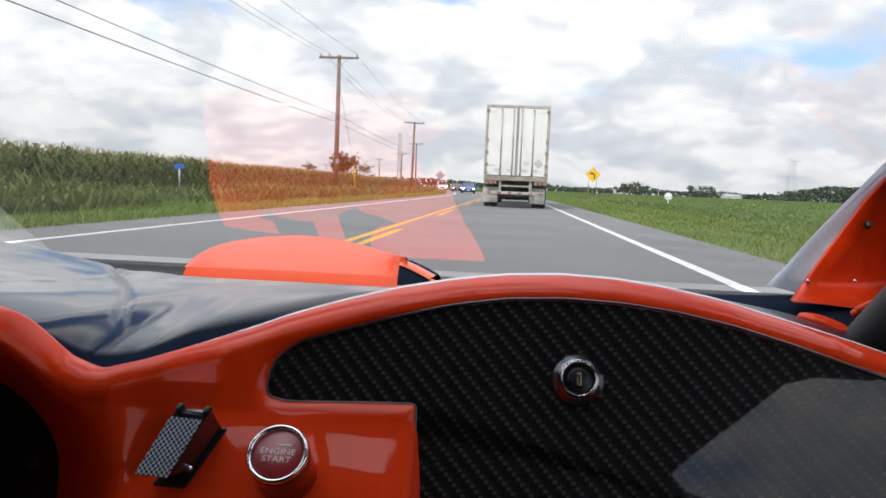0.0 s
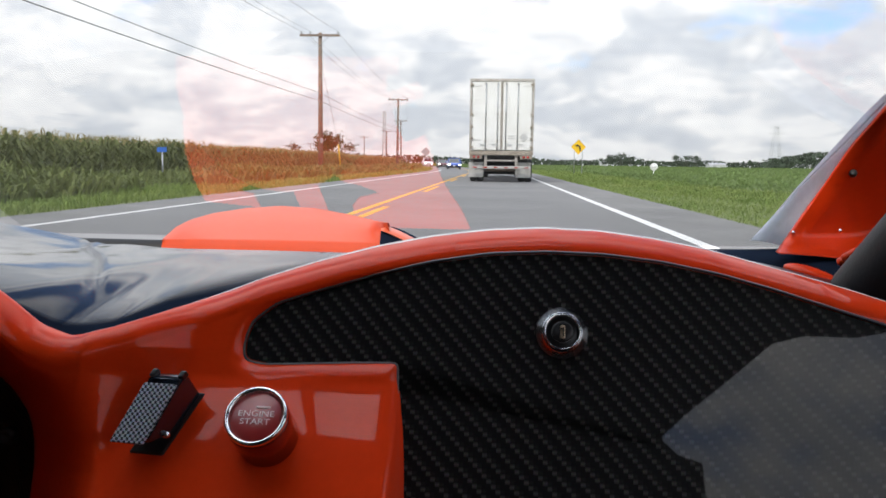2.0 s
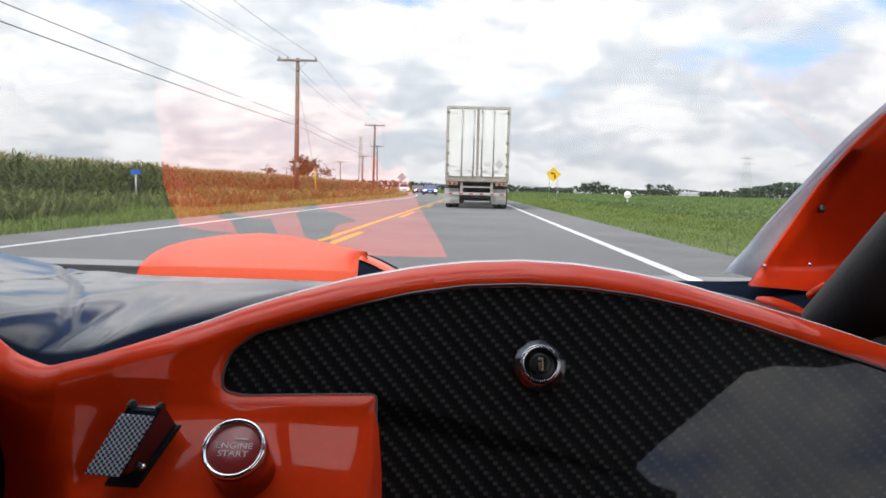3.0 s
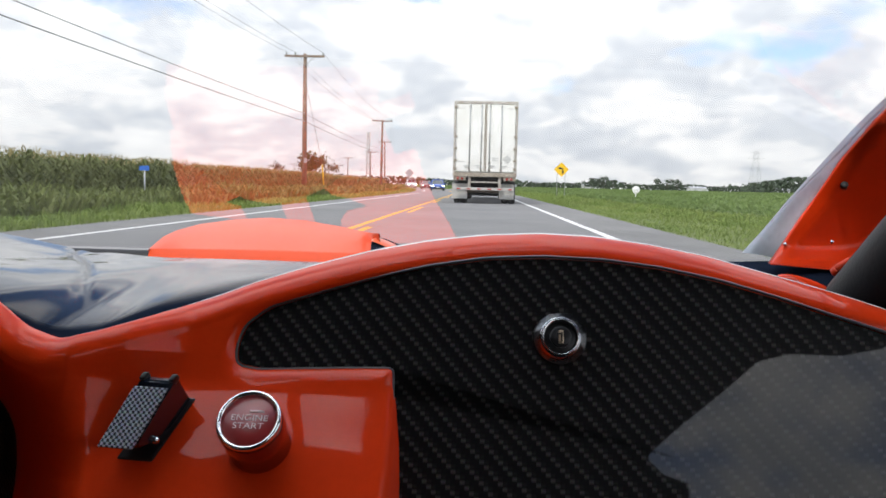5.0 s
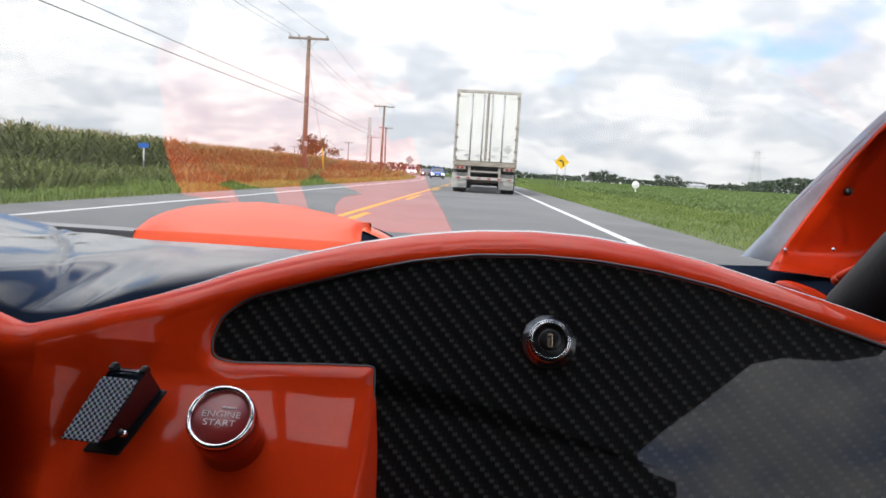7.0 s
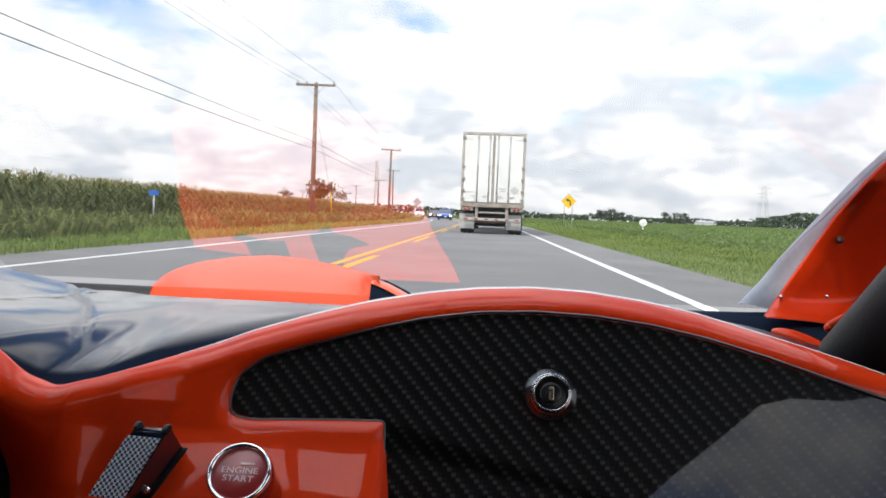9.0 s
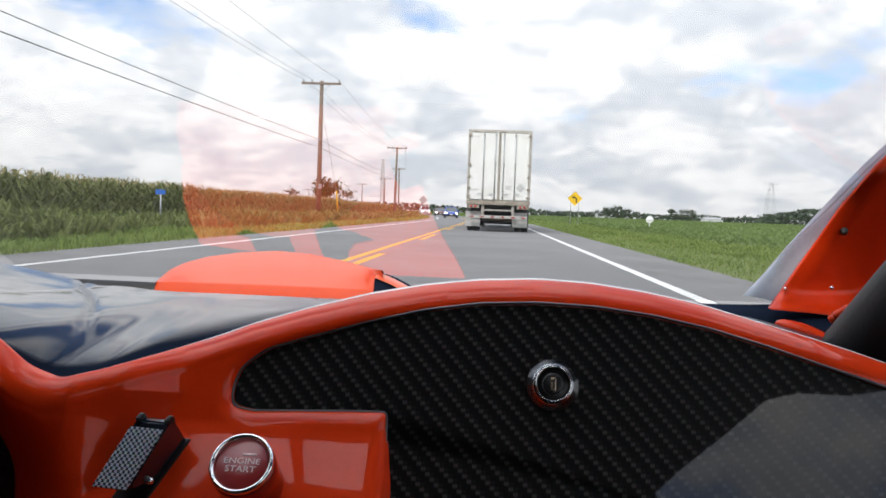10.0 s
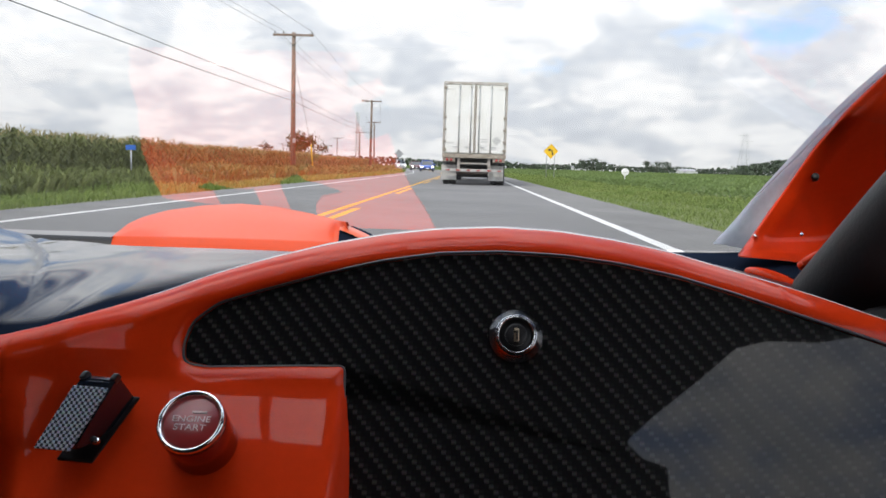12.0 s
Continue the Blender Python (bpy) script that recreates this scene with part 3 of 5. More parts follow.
# pale strip painted in for the sky's glint along the top of the rim
k = bmesh.new()
prev = None
for x in np.linspace(-0.128, 0.34, 150):
    over = min(1.0, max(0.0, (x + 0.155) / 0.06))
    over = over * over * (3 - 2 * over)
    z = float(arch(x)) - 0.0022 * over - 0.0120
    at, up_ = np.array([x]), np.array([z])
    y = float((plain_face(at, up_) - left_turn(at, up_) - relief(at, up_))[0])
    grow = min(1.0, (x + 0.130) / 0.03)
    row = []
    for ang, lift in ((102 - 22 * grow, 0.0), (102 - 20 * grow, 0.0003), (104, 0.0003), (107, 0.0)):
        c, s = math.cos(radians(ang)), math.sin(radians(ang))
        row.append(k.verts.new((x, y + 0.0120 * (1 - c) * (1.0 + 0.9 * over) - lift * c, z + 0.0120 * s + lift * s)))
    if prev:
        for a in range(3):
            k.faces.new((prev[a], row[a], row[a + 1], prev[a + 1]))
    prev = row
bmesh.ops.recalc_face_normals(k, faces=k.faces)
part("rim_glint", smooth(k), M_RIM_GLINT, car, "thin pale grey strip painted as the glint along the dashboard rim")

DASH_N = Vector((0, -0.9285, 0.3714))
POD_N = Vector((0, -0.736, 0.677))


def on(point, normal, turn=0.0):
    """A pose on a sloping face: z along the normal, x across the car."""
    n = Vector(normal).normalized()
    x = Vector((1, 0, 0))
    x = (x - n * x.dot(n)).normalized()
    y = n.cross(x)
    m = Matrix((x, y, n)).transposed().to_4x4()
    return Matrix.Translation(point) @ m @ Matrix.Rotation(turn, 4, "Z")


# key lock
LOCK = on((0.0705, 0.4005, 0.7005), DASH_N)
lock = part("key_lock", lathe(bmesh.new(), [(0.0128, -0.002), (0.0130, 0.0008), (0.0125, 0.0020), (0.0098, 0.0046), (0.0094, 0.0052), (0.0088, 0.0050), (0.0086, 0.002), (0.0, 0.002)], LOCK), M_CHROME_DARK, car, "chrome key lock bezel")
part("lock_face", lathe(bmesh.new(), [(0.0080, 0.002), (0.0080, 0.0036), (0.0072, 0.0040), (0.0, 0.0040)], LOCK), M_BLACK_SATIN, lock, "black lock face ring")
part("lock_barrel", lathe(bmesh.new(), [(0.0052, 0.0044), (0.0052, 0.0056), (0.0044, 0.006), (0.0, 0.0058)], LOCK), M_BLACK_SATIN, lock, "dark lock barrel")
part("lock_ring", lathe(bmesh.new(), [(0.0078, 0.0036), (0.0087, 0.0036), (0.0089, 0.0054), (0.0084, 0.0060), (0.0079, 0.0052), (0.0078, 0.0036)], LOCK), M_CHROME, lock, "thin bright inner ring")
k = bmesh.new()
box(k, 0, 0, 0.0060, 0.0030, 0.0080, 0.0008, 0.0003, LOCK)
part("keyway", k, M_UNDER, lock, "dark keyhole slot")
k = bmesh.new()
box(k, 0.0, -0.0002, 0.0063, 0.0026, 0.0066, 0.0010, 0.0008, LOCK)
part("key_guide", k, M_BRASS, lock, "worn brass keyway plate")
k = bmesh.new()
box(k, 0.0004, -0.0002, 0.0067, 0.0008, 0.0046, 0.0006, 0.0002, LOCK)
box(k, -0.0006, 0.0012, 0.0067, 0.0010, 0.0008, 0.0006, 0.0002, LOCK)
part("key_slot", k, M_UNDER, lock)

# start button
BTN = on((-0.0667, 0.3485, 0.6712), POD_N)
btn = part("start_button", lathe(bmesh.new(), [(0.0142, -0.030), (0.0142, -0.0035), (0.0138, -0.002), (0.0, -0.002)], BTN), M_CAP_SIDE, car, "dark red metallic button body")
part("button_ring", lathe(bmesh.new(), [(0.0116, -0.002), (0.0139, -0.002), (0.0142, -0.0006), (0.0138, 0.0007), (0.0130, 0.0012), (0.0122, 0.0007), (0.0116, -0.0006), (0.0116, -0.002)], BTN), M_CHROME, btn, "bright chrome ring")
part("button_cap", lathe(bmesh.new(), [(0.0117, -0.0018), (0.0117, -0.0007), (0.0112, -0.0003), (0.0, -0.0003)], BTN), M_CAP, btn, "matte dark red button cap")


def lettering(name, body, size, m, parent, material, spread=1.0):
    """Raised words in the built-in font, centred on the pose m."""
    cu = bpy.data.curves.new(name, "FONT")
    cu.body, cu.size, cu.align_x, cu.align_y, cu.extrude = body, size, "CENTER", "CENTER", 0.00008
    cu.space_character = spread
    tmp = bpy.data.objects.new(name, cu)
    scene.collection.objects.link(tmp)
    me = bpy.data.meshes.new_from_object(tmp.evaluated_get(bpy.context.evaluated_depsgraph_get()))
    bpy.data.objects.remove(tmp)
    me.transform(m)
    me.materials.clear()
    me.materials.append(material)
    ob = new(name, me)
    ob.parent = parent
    return ob


WIDE = Matrix.Diagonal((1.22, 1, 1, 1))
lettering("button_word", "ENGINE", 0.0038, BTN @ Matrix.Translation((0, 0.0010, -0.0001)) @ WIDE, btn, M_LETTER)
lettering("button_word", "START", 0.0038, BTN @ Matrix.Translation((0, -0.0027, -0.0001)) @ WIDE, btn, M_LETTER)
k = bmesh.new()
box(k, 0.0028, 0.0042, -0.0001, 0.0062, 0.0009, 0.0003, 0.0002, BTN)
part("button_mark", k, M_LETTER, btn)

# guarded toggle switch
SW = on((-0.1175, 0.3735, 0.6560), POD_N, radians(-3)) @ Matrix(((0.9, 0.30, 0, 0), (0, 0.9, 0, 0), (0, 0, 1.15, 0), (0, 0, 0, 1)))
k = bmesh.new()
box(k, 0.002, 0.0, 0.002, 0.018, 0.036, 0.006, 0.001, SW)
sw = part("toggle_switch", k, M_BLACK_SATIN, car, "black base of a guarded switch")
k = bmesh.new()
for sx in (-0.0088, 0.0088):
    vs = [k.verts.new(SW @ Vector((sx, y, z))) for y, z in ((-0.017, 0.0185), (0.014, 0.0235), (0.0175, 0.0215), (0.0175, 0.003), (0.004, 0.003), (-0.009, 0.008), (-0.017, 0.0145))]
fs = list(k.verts)
n = 7
k.faces.new(fs[:n])
k.faces.new(fs[n:][::-1])
for i in range(n):
    k.faces.new((fs[i], fs[(i + 1) % n], fs[n + (i + 1) % n], fs[n + i]))
bmesh.ops.recalc_face_normals(k, faces=k.faces)
bmesh.ops.bevel(k, geom=list(k.edges), offset=0.0008, segments=2, affect="EDGES")
part("switch_guard", k, M_BLACK_GLOSS, sw, "black flip-up switch guard")
k = bmesh.new()
top = SW @ Matrix.Translation((0, 0, 0.0)) @ Matrix.Rotation(math.atan2(0.005, 0.031), 4, "X")
box(k, 0, -0.0015, 0.0217, 0.0172, 0.0305, 0.0012, 0.0005, top)
guard_top = part("guard_top", k, M_CARBON_FINE, sw, "silver-grey carbon patterned guard face")
k = bmesh.new()
for sx in (-0.0075, 0.0075):
    box(k, sx, 0.0160, 0.0228, 0.0030, 0.004, 0.0035, 0.0008, SW)
part("guard_ear", k, M_BLACK_SATIN, sw)
k = bmesh.new()
rod(k, SW @ Vector((0.0085, -0.008, 0.006)), SW @ Vector((0.0100, -0.010, 0.0105)), 0.0012, 0.0016)
part("toggle_lever", smooth(k), M_CHROME, sw, "chrome toggle lever")

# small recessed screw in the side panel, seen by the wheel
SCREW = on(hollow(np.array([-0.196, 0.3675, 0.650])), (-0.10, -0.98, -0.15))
part("panel_screw", lathe(bmesh.new(), [(0.0042, -0.004), (0.0042, 0.0010), (0.0034, 0.0016), (0.0026, 0.0004), (0.0, 0.0004)], SCREW, 24), M_BLACK, car, "black button-head screw")


# glossy black dash top between rim and windshield
def build_tray():
    xs = np.linspace(-0.50, 0.46, 720)
    near = np.minimum(arch(np.clip(xs, -0.39, 0.38)) - 0.0075, np.interp(xs, (-0.161, -0.160, -0.10, 0.0), (1.0, 0.689, 0.676, 0.672)))
    y0 = plain_face(xs, near) - left_turn(xs, near) + 0.0065
    far = 0.7120 - 0.0022 * np.clip((-0.04 - xs) / 0.03, 0, 1) * np.clip((xs + 0.27) / 0.03, 0, 1) + 0.22 * np.maximum(0, -0.285 - xs) * (1 - 0.4 * np.clip((-0.285 - xs) / 0.2, 0, 1)) + 0.05 * np.maximum(0, xs - 0.1)
    soft = np.interp(xs, (-0.20, -0.185, -0.165, -0.14, -0.12, -0.10, -0.06, 0.0, 0.11, 0.14), (0.05, 0.12, 0.34, 0.56, 0.69, 0.80, 0.93, 0.96, 0.97, 0.995))
    soft = np.convolve(np.concatenate([np.full(23, soft[0]), soft, np.full(23, soft[-1])]), np.hanning(49)[1:-1] / np.hanning(49).sum(), "valid")
    steps = np.concatenate([np.linspace(0, 1, 31), 1 + np.linspace(0, 1, 51)[1:]])
    v = []
    for st in steps:
        u = soft * st if st <= 1 else soft + (1 - soft) * (st - 1)
        y = y0 + (0.646 - y0) * u
        z = near + (far - near) * (1 - (1 - u) ** 1.6)
        # a pressed crease across the top, and a shallow roll beside it
        crease = 0.0019 * np.exp(-((xs - 0.03 + 0.500 * y - 0.006 * np.sin(26 * (y - 0.45))) / 0.0028) ** 2) * np.clip((y - 0.445) / 0.02, 0, 1)
        swell = 0.0008 * np.exp(-((xs + 0.255) / 0.022) ** 2) * np.clip((u - 0.25) / 0.4, 0, 1)
        v.append(np.stack([xs, y, z - crease + swell], 1))
    n = len(xs)
    v = np.concatenate(v)
    f = [(r * n + k, r * n + k + 1, (r + 1) * n + k + 1, (r + 1) * n + k) for r in range(len(steps) - 1) for k in range(n - 1)]
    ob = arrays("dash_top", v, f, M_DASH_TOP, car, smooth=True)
    # dark reflections at the near edge and right end are put in as missing coat
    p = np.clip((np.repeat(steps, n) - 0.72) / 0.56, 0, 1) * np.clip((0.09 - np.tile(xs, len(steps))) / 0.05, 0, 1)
    ob.data.attributes.new("coat_fade", "FLOAT", "POINT").data.foreach_set("value", (p * p * (3 - 2 * p)).astype(np.float32))
    return ob


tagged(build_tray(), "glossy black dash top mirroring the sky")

# cowl bars under the windshield; the left one placed to fit the camera's view
for x0, x1, y0, y1, z0, z1 in ((-0.52, -0.17, 0.765, 0.755, 0.7015, 0.7015), (0.10, 0.30, 0.655, 0.655, 0.7130, 0.7155)):
    k = bmesh.new()
    prev = None
    for t in np.linspace(0, 1, 24):
        c = Vector((x0 + (x1 - x0) * t, y0 + (y1 - y0) * t, z0 + (z1 - z0) * t))
        ring = [k.verts.new(c + Vector((0, dy, dz))) for dy, dz in ((-0.012, -0.012), (-0.010, 0.000), (-0.003, 0.0035), (0.008, 0.0025), (0.030, -0.030))]
        if prev:
            for a in range(4):
                k.faces.new((prev[a], ring[a], ring[a + 1], prev[a + 1]))
        prev = ring
    part("windshield_cowl", smooth(k), M_PAD, car, "dark grey cowl strip under the windshield")


def screen_z(x, y):
    """Height of the long, low-raked windshield over y."""
    return 0.7050 + 0.268 * (1.0 - y)


k = bmesh.new()
grid = []
for y in np.linspace(1.115, 0.20, 24):
    grid.append([k.verts.new((x, y, screen_z(x, y))) for x in np.linspace(-0.64, 0.46, 16)])
for a, b in zip(grid, grid[1:]):
    for i in range(15):
        k.faces.new((a[i], a[i + 1], b[i + 1], b[i]))
screen = part("windshield", smooth(k), M_GLASS, car, "clear low-raked windshield")
screen.visible_shadow = False


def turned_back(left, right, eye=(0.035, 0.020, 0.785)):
    """The outer line of a plate, pushed out along the camera's sight until level with the inner."""
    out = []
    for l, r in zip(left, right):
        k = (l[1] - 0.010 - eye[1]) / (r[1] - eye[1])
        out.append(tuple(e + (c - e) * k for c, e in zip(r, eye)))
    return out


def band(name, left, right, material, thick, label, rows=14):
    """A plate between two rising lines, each of (x, y, z) points from foot to head."""
    bm = bmesh.new()
    l, r = np.array(left), np.array(right)
    s, sl, sr = np.linspace(0, 1, rows), np.linspace(0, 1, len(l)), np.linspace(0, 1, len(r))
    L_ = np.stack([np.interp(s, sl, l[:, i]) for i in range(3)], 1)
    R_ = np.stack([np.interp(s, sr, r[:, i]) for i in range(3)], 1)
    cols = 9
    front, back = [], []
    for a, b in zip(L_, R_):
        front.append([bm.verts.new(a + (b - a) * t + np.array([0, 0.022 * math.sin(math.pi * t), 0])) for t in np.linspace(0, 1, cols)])
        back.append([bm.verts.new(Vector(v.co) + Vector((0.002, thick, 0))) for v in front[-1]])
    for rows_, flip in ((front, False), (back, True)):
        for p, q in zip(rows_, rows_[1:]):
            for i in range(cols - 1):
                f = (p[i], p[i + 1], q[i + 1], q[i])
                bm.faces.new(f[::-1] if flip else f)
    for i in range(len(front) - 1):
        bm.faces.new((back[i][0], front[i][0], front[i + 1][0], back[i + 1][0]))
        bm.faces.new((front[i][-1], back[i][-1], back[i + 1][-1], front[i + 1][-1]))
    for i in range(cols - 1):
        bm.faces.new((back[0][i], back[0][i + 1], front[0][i + 1], front[0][i]))
    return part(name, smooth(bm), material, car, label)


# windshield pillar: an orange cover with a smoked border along the glass
PILLAR = [(0.2348, 0.575, 0.7235), (0.2440, 0.592, 0.7270), (0.2532, 0.603, 0.7345), (0.2707, 0.595, 0.7695), (0.2823, 0.580, 0.7984), (0.2978, 0.565, 0.8262), (0.3124, 0.553, 0.8468), (0.36, 0.52, 0.90), (0.45, 0.46, 0.98)]
# outer line fitted to the camera's view, so the cover turns away from the light
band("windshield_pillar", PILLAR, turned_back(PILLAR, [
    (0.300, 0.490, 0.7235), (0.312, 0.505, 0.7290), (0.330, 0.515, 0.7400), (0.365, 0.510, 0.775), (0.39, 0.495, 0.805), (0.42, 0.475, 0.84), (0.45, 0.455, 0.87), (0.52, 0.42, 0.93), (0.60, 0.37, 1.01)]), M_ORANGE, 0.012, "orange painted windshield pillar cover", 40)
band("smoked_border", [(0.234, 0.635, 0.7267), (0.2597, 0.612, 0.7687), (0.2801, 0.588, 0.8004), (0.2965, 0.572, 0.8266), (0.3120, 0.558, 0.8473), (0.360, 0.526, 0.902), (0.45, 0.466, 0.985)],
     [(0.256, 0.610, 0.7245), (0.2720, 0.600, 0.7695), (0.2850, 0.586, 0.7995), (0.3000, 0.571, 0.8262), (0.3150, 0.558, 0.8468), (0.364, 0.526, 0.901), (0.456, 0.466, 0.983)], M_FRIT, 0.004, "smoked grey border along the windshield glass")
for p, r in (((0.2868, 0.5880, 0.7800), 0.0026), ((0.2535, 0.6015, 0.7365), 0.0012), ((0.275, 0.575, 0.7405), 0.0012)):
    part("pillar_rivet", lathe(bmesh.new(), [(r, -0.004), (r, 0.0008), (r * 0.7, 0.0014), (0, 0.0015)], on(p, (-0.35, -0.9, 0.2)), 20), M_STEEL if r < 0.002 else M_BLACK_SATIN, car)

# rounded gloss shoulder of the dash top, by the right side
k = bmesh.new()
prev = None
for t in np.linspace(0, 1, 40):
    x = 0.085 + 0.235 * t
    c = float(np.interp(x, (0.085, 0.10, 0.139, 0.173, 0.207, 0.241, 0.264, 0.32), (0.7300, 0.7312, 0.7315, 0.7275, 0.7220, 0.7142, 0.7095, 0.698)))
    ring = [k.verts.new((x + 0.25 * (y - 0.5), y, c + dz)) for y, dz in ((0.432, -0.016), (0.455, -0.0085), (0.475, -0.0035), (0.490, -0.0008), (0.502, 0.0), (0.52, -0.0008), (0.55, -0.0032), (0.58, -0.0062), (0.62, -0.0115), (0.645, -0.020))]
    if prev:
        for a in range(9):
            k.faces.new((prev[a], ring[a], ring[a + 1], prev[a + 1]))
    prev = ring
part("dash_shoulder", smooth(k), M_NAVY_GLOSS, car, "rounded glossy black shoulder of the dash top")


# solid orange lump standing in for the pillar's reflection in the gloss shoulder
k = bmesh.new()
m = Matrix.Translation((0.2510, 0.552, 0.7100)) @ Matrix.Rotation(radians(20), 4, "Y") @ Matrix.Diagonal((0.022, 0.013, 0.0065, 1))
bmesh.ops.create_uvsphere(k, u_segments=28, v_segments=14, radius=1.0, matrix=m)
part("pillar_mirror_lump", smooth(k), M_ORANGE, car, "orange rounded lump in place of the pillar's reflection")


def tube(name, pts, r, material, label, taper=1.0):
    bm = bmesh.new()
    p = np.array(pts, float)
    s = np.linspace(0, 1, 26)
    q = np.stack([np.interp(s, np.linspace(0, 1, len(p)), p[:, i]) for i in range(3)], 1)
    ker = np.array([1, 2, 3, 2, 1]) / 9
    pad = np.concatenate([np.repeat(q[:1], 2, 0), q, np.repeat(q[-1:], 2, 0)])
    q = np.stack([np.convolve(pad[:, i], ker, "valid") for i in range(3)], 1)
    prev = None
    for i, c in enumerate(q):
        d = Vector(q[min(i + 1, len(q) - 1)] - q[max(i - 1, 0)]).normalized()
        a = d.orthogonal().normalized()
        b = d.cross(a)
        e = min(1.0, 0.35 + 0.65 * (i / 3)) * (1 + (taper - 1) * i / len(q))
        ring = [bm.verts.new(Vector(c) + (a * math.cos(u) + b * math.sin(u)) * r * e) for u in np.linspace(0, 2 * math.pi, 20, endpoint=False)]
        if prev:
            for j in range(20):
                bm.faces.new((prev[j], prev[(j + 1) % 20], ring[(j + 1) % 20], ring[j]))
        else:
            bm.faces.new(ring[::-1])
        prev = ring
    bm.faces.new(prev)
    bmesh.ops.recalc_face_normals(bm, faces=bm.faces)
    return part(name, smooth(bm), material, car, label)


tube("padded_bar", [(0.2610, 0.505, 0.6950), (0.2665, 0.490, 0.7105), (0.282, 0.440, 0.7659), (0.31, 0.36, 0.85), (0.37, 0.20, 1.00)], 0.0265, M_PAD, "black padded cage bar by the side opening", 1.2)
tube("bar_collar", [(0.2500, 0.516, 0.7240), (0.2525, 0.511, 0.7290), (0.256, 0.503, 0.7340)], 0.003, M_ORANGE, "orange collar at the foot of the cage bar")
tube("side_rail", [(0.262, 0.485, 0.700), (0.30, 0.43, 0.695), (0.36, 0.33, 0.68), (0.46, 0.1, 0.66)], 0.022, M_BLACK, "black rubber side rail")


# scoop on the hood: a back face that leans far forward, rounding over into the hood
def build_scoop():
    t = np.linspace(0, 1, 44)
    prof = eased([(-0.1, 0.0), (0.0, 0.03), (0.03, 0.22), (0.07, 0.42), (0.13, 0.60), (0.23, 0.78), (0.38, 0.93), (0.53, 1.0), (0.68, 0.95), (0.83, 0.80), (0.95, 0.64), (1.0, 0.58), (1.1, 0.50)], t)
    base = np.stack([-0.2560 + 0.2040 * t, np.full(44, 0.690), np.full(44, 0.7125)], 1)
    # the crest lies further off the higher it is, spread along the camera's sight lines
    far = 0.685 + 0.165 * np.sin(math.pi * t) ** 0.7
    grow = (far - 0.013) / 0.637
    crest = np.stack([0.032 + (-0.2410 + 0.1900 * t - 0.032) * grow, far, 0.794 + (0.7145 + 0.0345 * prof - 0.794) * grow], 1)
    rows = [base - (0, 0.012, 0.020), base]
    for u in (0.04, 0.15, 0.3, 0.5, 0.7, 0.85, 0.94, 1.0):
        arc = 0.0045 * math.sin(math.pi * u)
        rows.append(base + (crest - base) * u + np.stack([0 * t, 0 * t, arc * prof], 1))
    for dy, dz in ((0.010, -0.0006), (0.018, -0.004), (0.024, -0.014), (0.030, -0.030)):
        rows.append(crest + (0, dy, dz))
    v = np.concatenate(rows)
    n = 44
    f = [(r * n + k, r * n + k + 1, (r + 1) * n + k + 1, (r + 1) * n + k) for r in range(len(rows) - 1) for k in range(n - 1)]
    ob = arrays("hood_scoop", v, f, M_HOOD, car, smooth=True)
    return tagged(ob, "bright orange hood scoop beyond the windshield")


scoop = build_scoop()
k, e = bmesh.new(), bmesh.new()
prev = None
for t in np.linspace(0, 1, 18):
    x, z = -0.0615 + 0.028 * t, 0.7256 - 0.0119 * t ** 1.25
    ring = [k.verts.new(p) for p in ((x - 0.001, 0.686, 0.704), (x, 0.688, z - 0.0025), (x + 0.0008, 0.692, z), (x + 0.003, 0.74, z - 0.002), (x + 0.004, 0.80, z - 0.02))]
    h = 0.0006 * (1 - t) + 0.0010
    lip = [e.verts.new(p) for p in ((x, 0.6860, z - 0.0012), (x + 0.0006, 0.688, z + 0.0006), (x + 0.002, 0.694, z + h * 0.55), (x + 0.003, 0.700, z + h), (x + 0.003, 0.708, z + h * 0.5))]
    if prev:
        for a in range(4):
            k.faces.new((prev[0][a], ring[a], ring[a + 1], prev[0][a + 1]))
        for a in range(4):
            e.faces.new((prev[1][a], lip[a], lip[a + 1], prev[1][a + 1]))
    prev = (ring, lip)
part("scoop_side", smooth(k), M_TRIM_DARK, scoop, "black side of the hood scoop")
part("scoop_edge", smooth(e), M_FAIRING, scoop, "glossy pale orange edge fairing of the scoop")


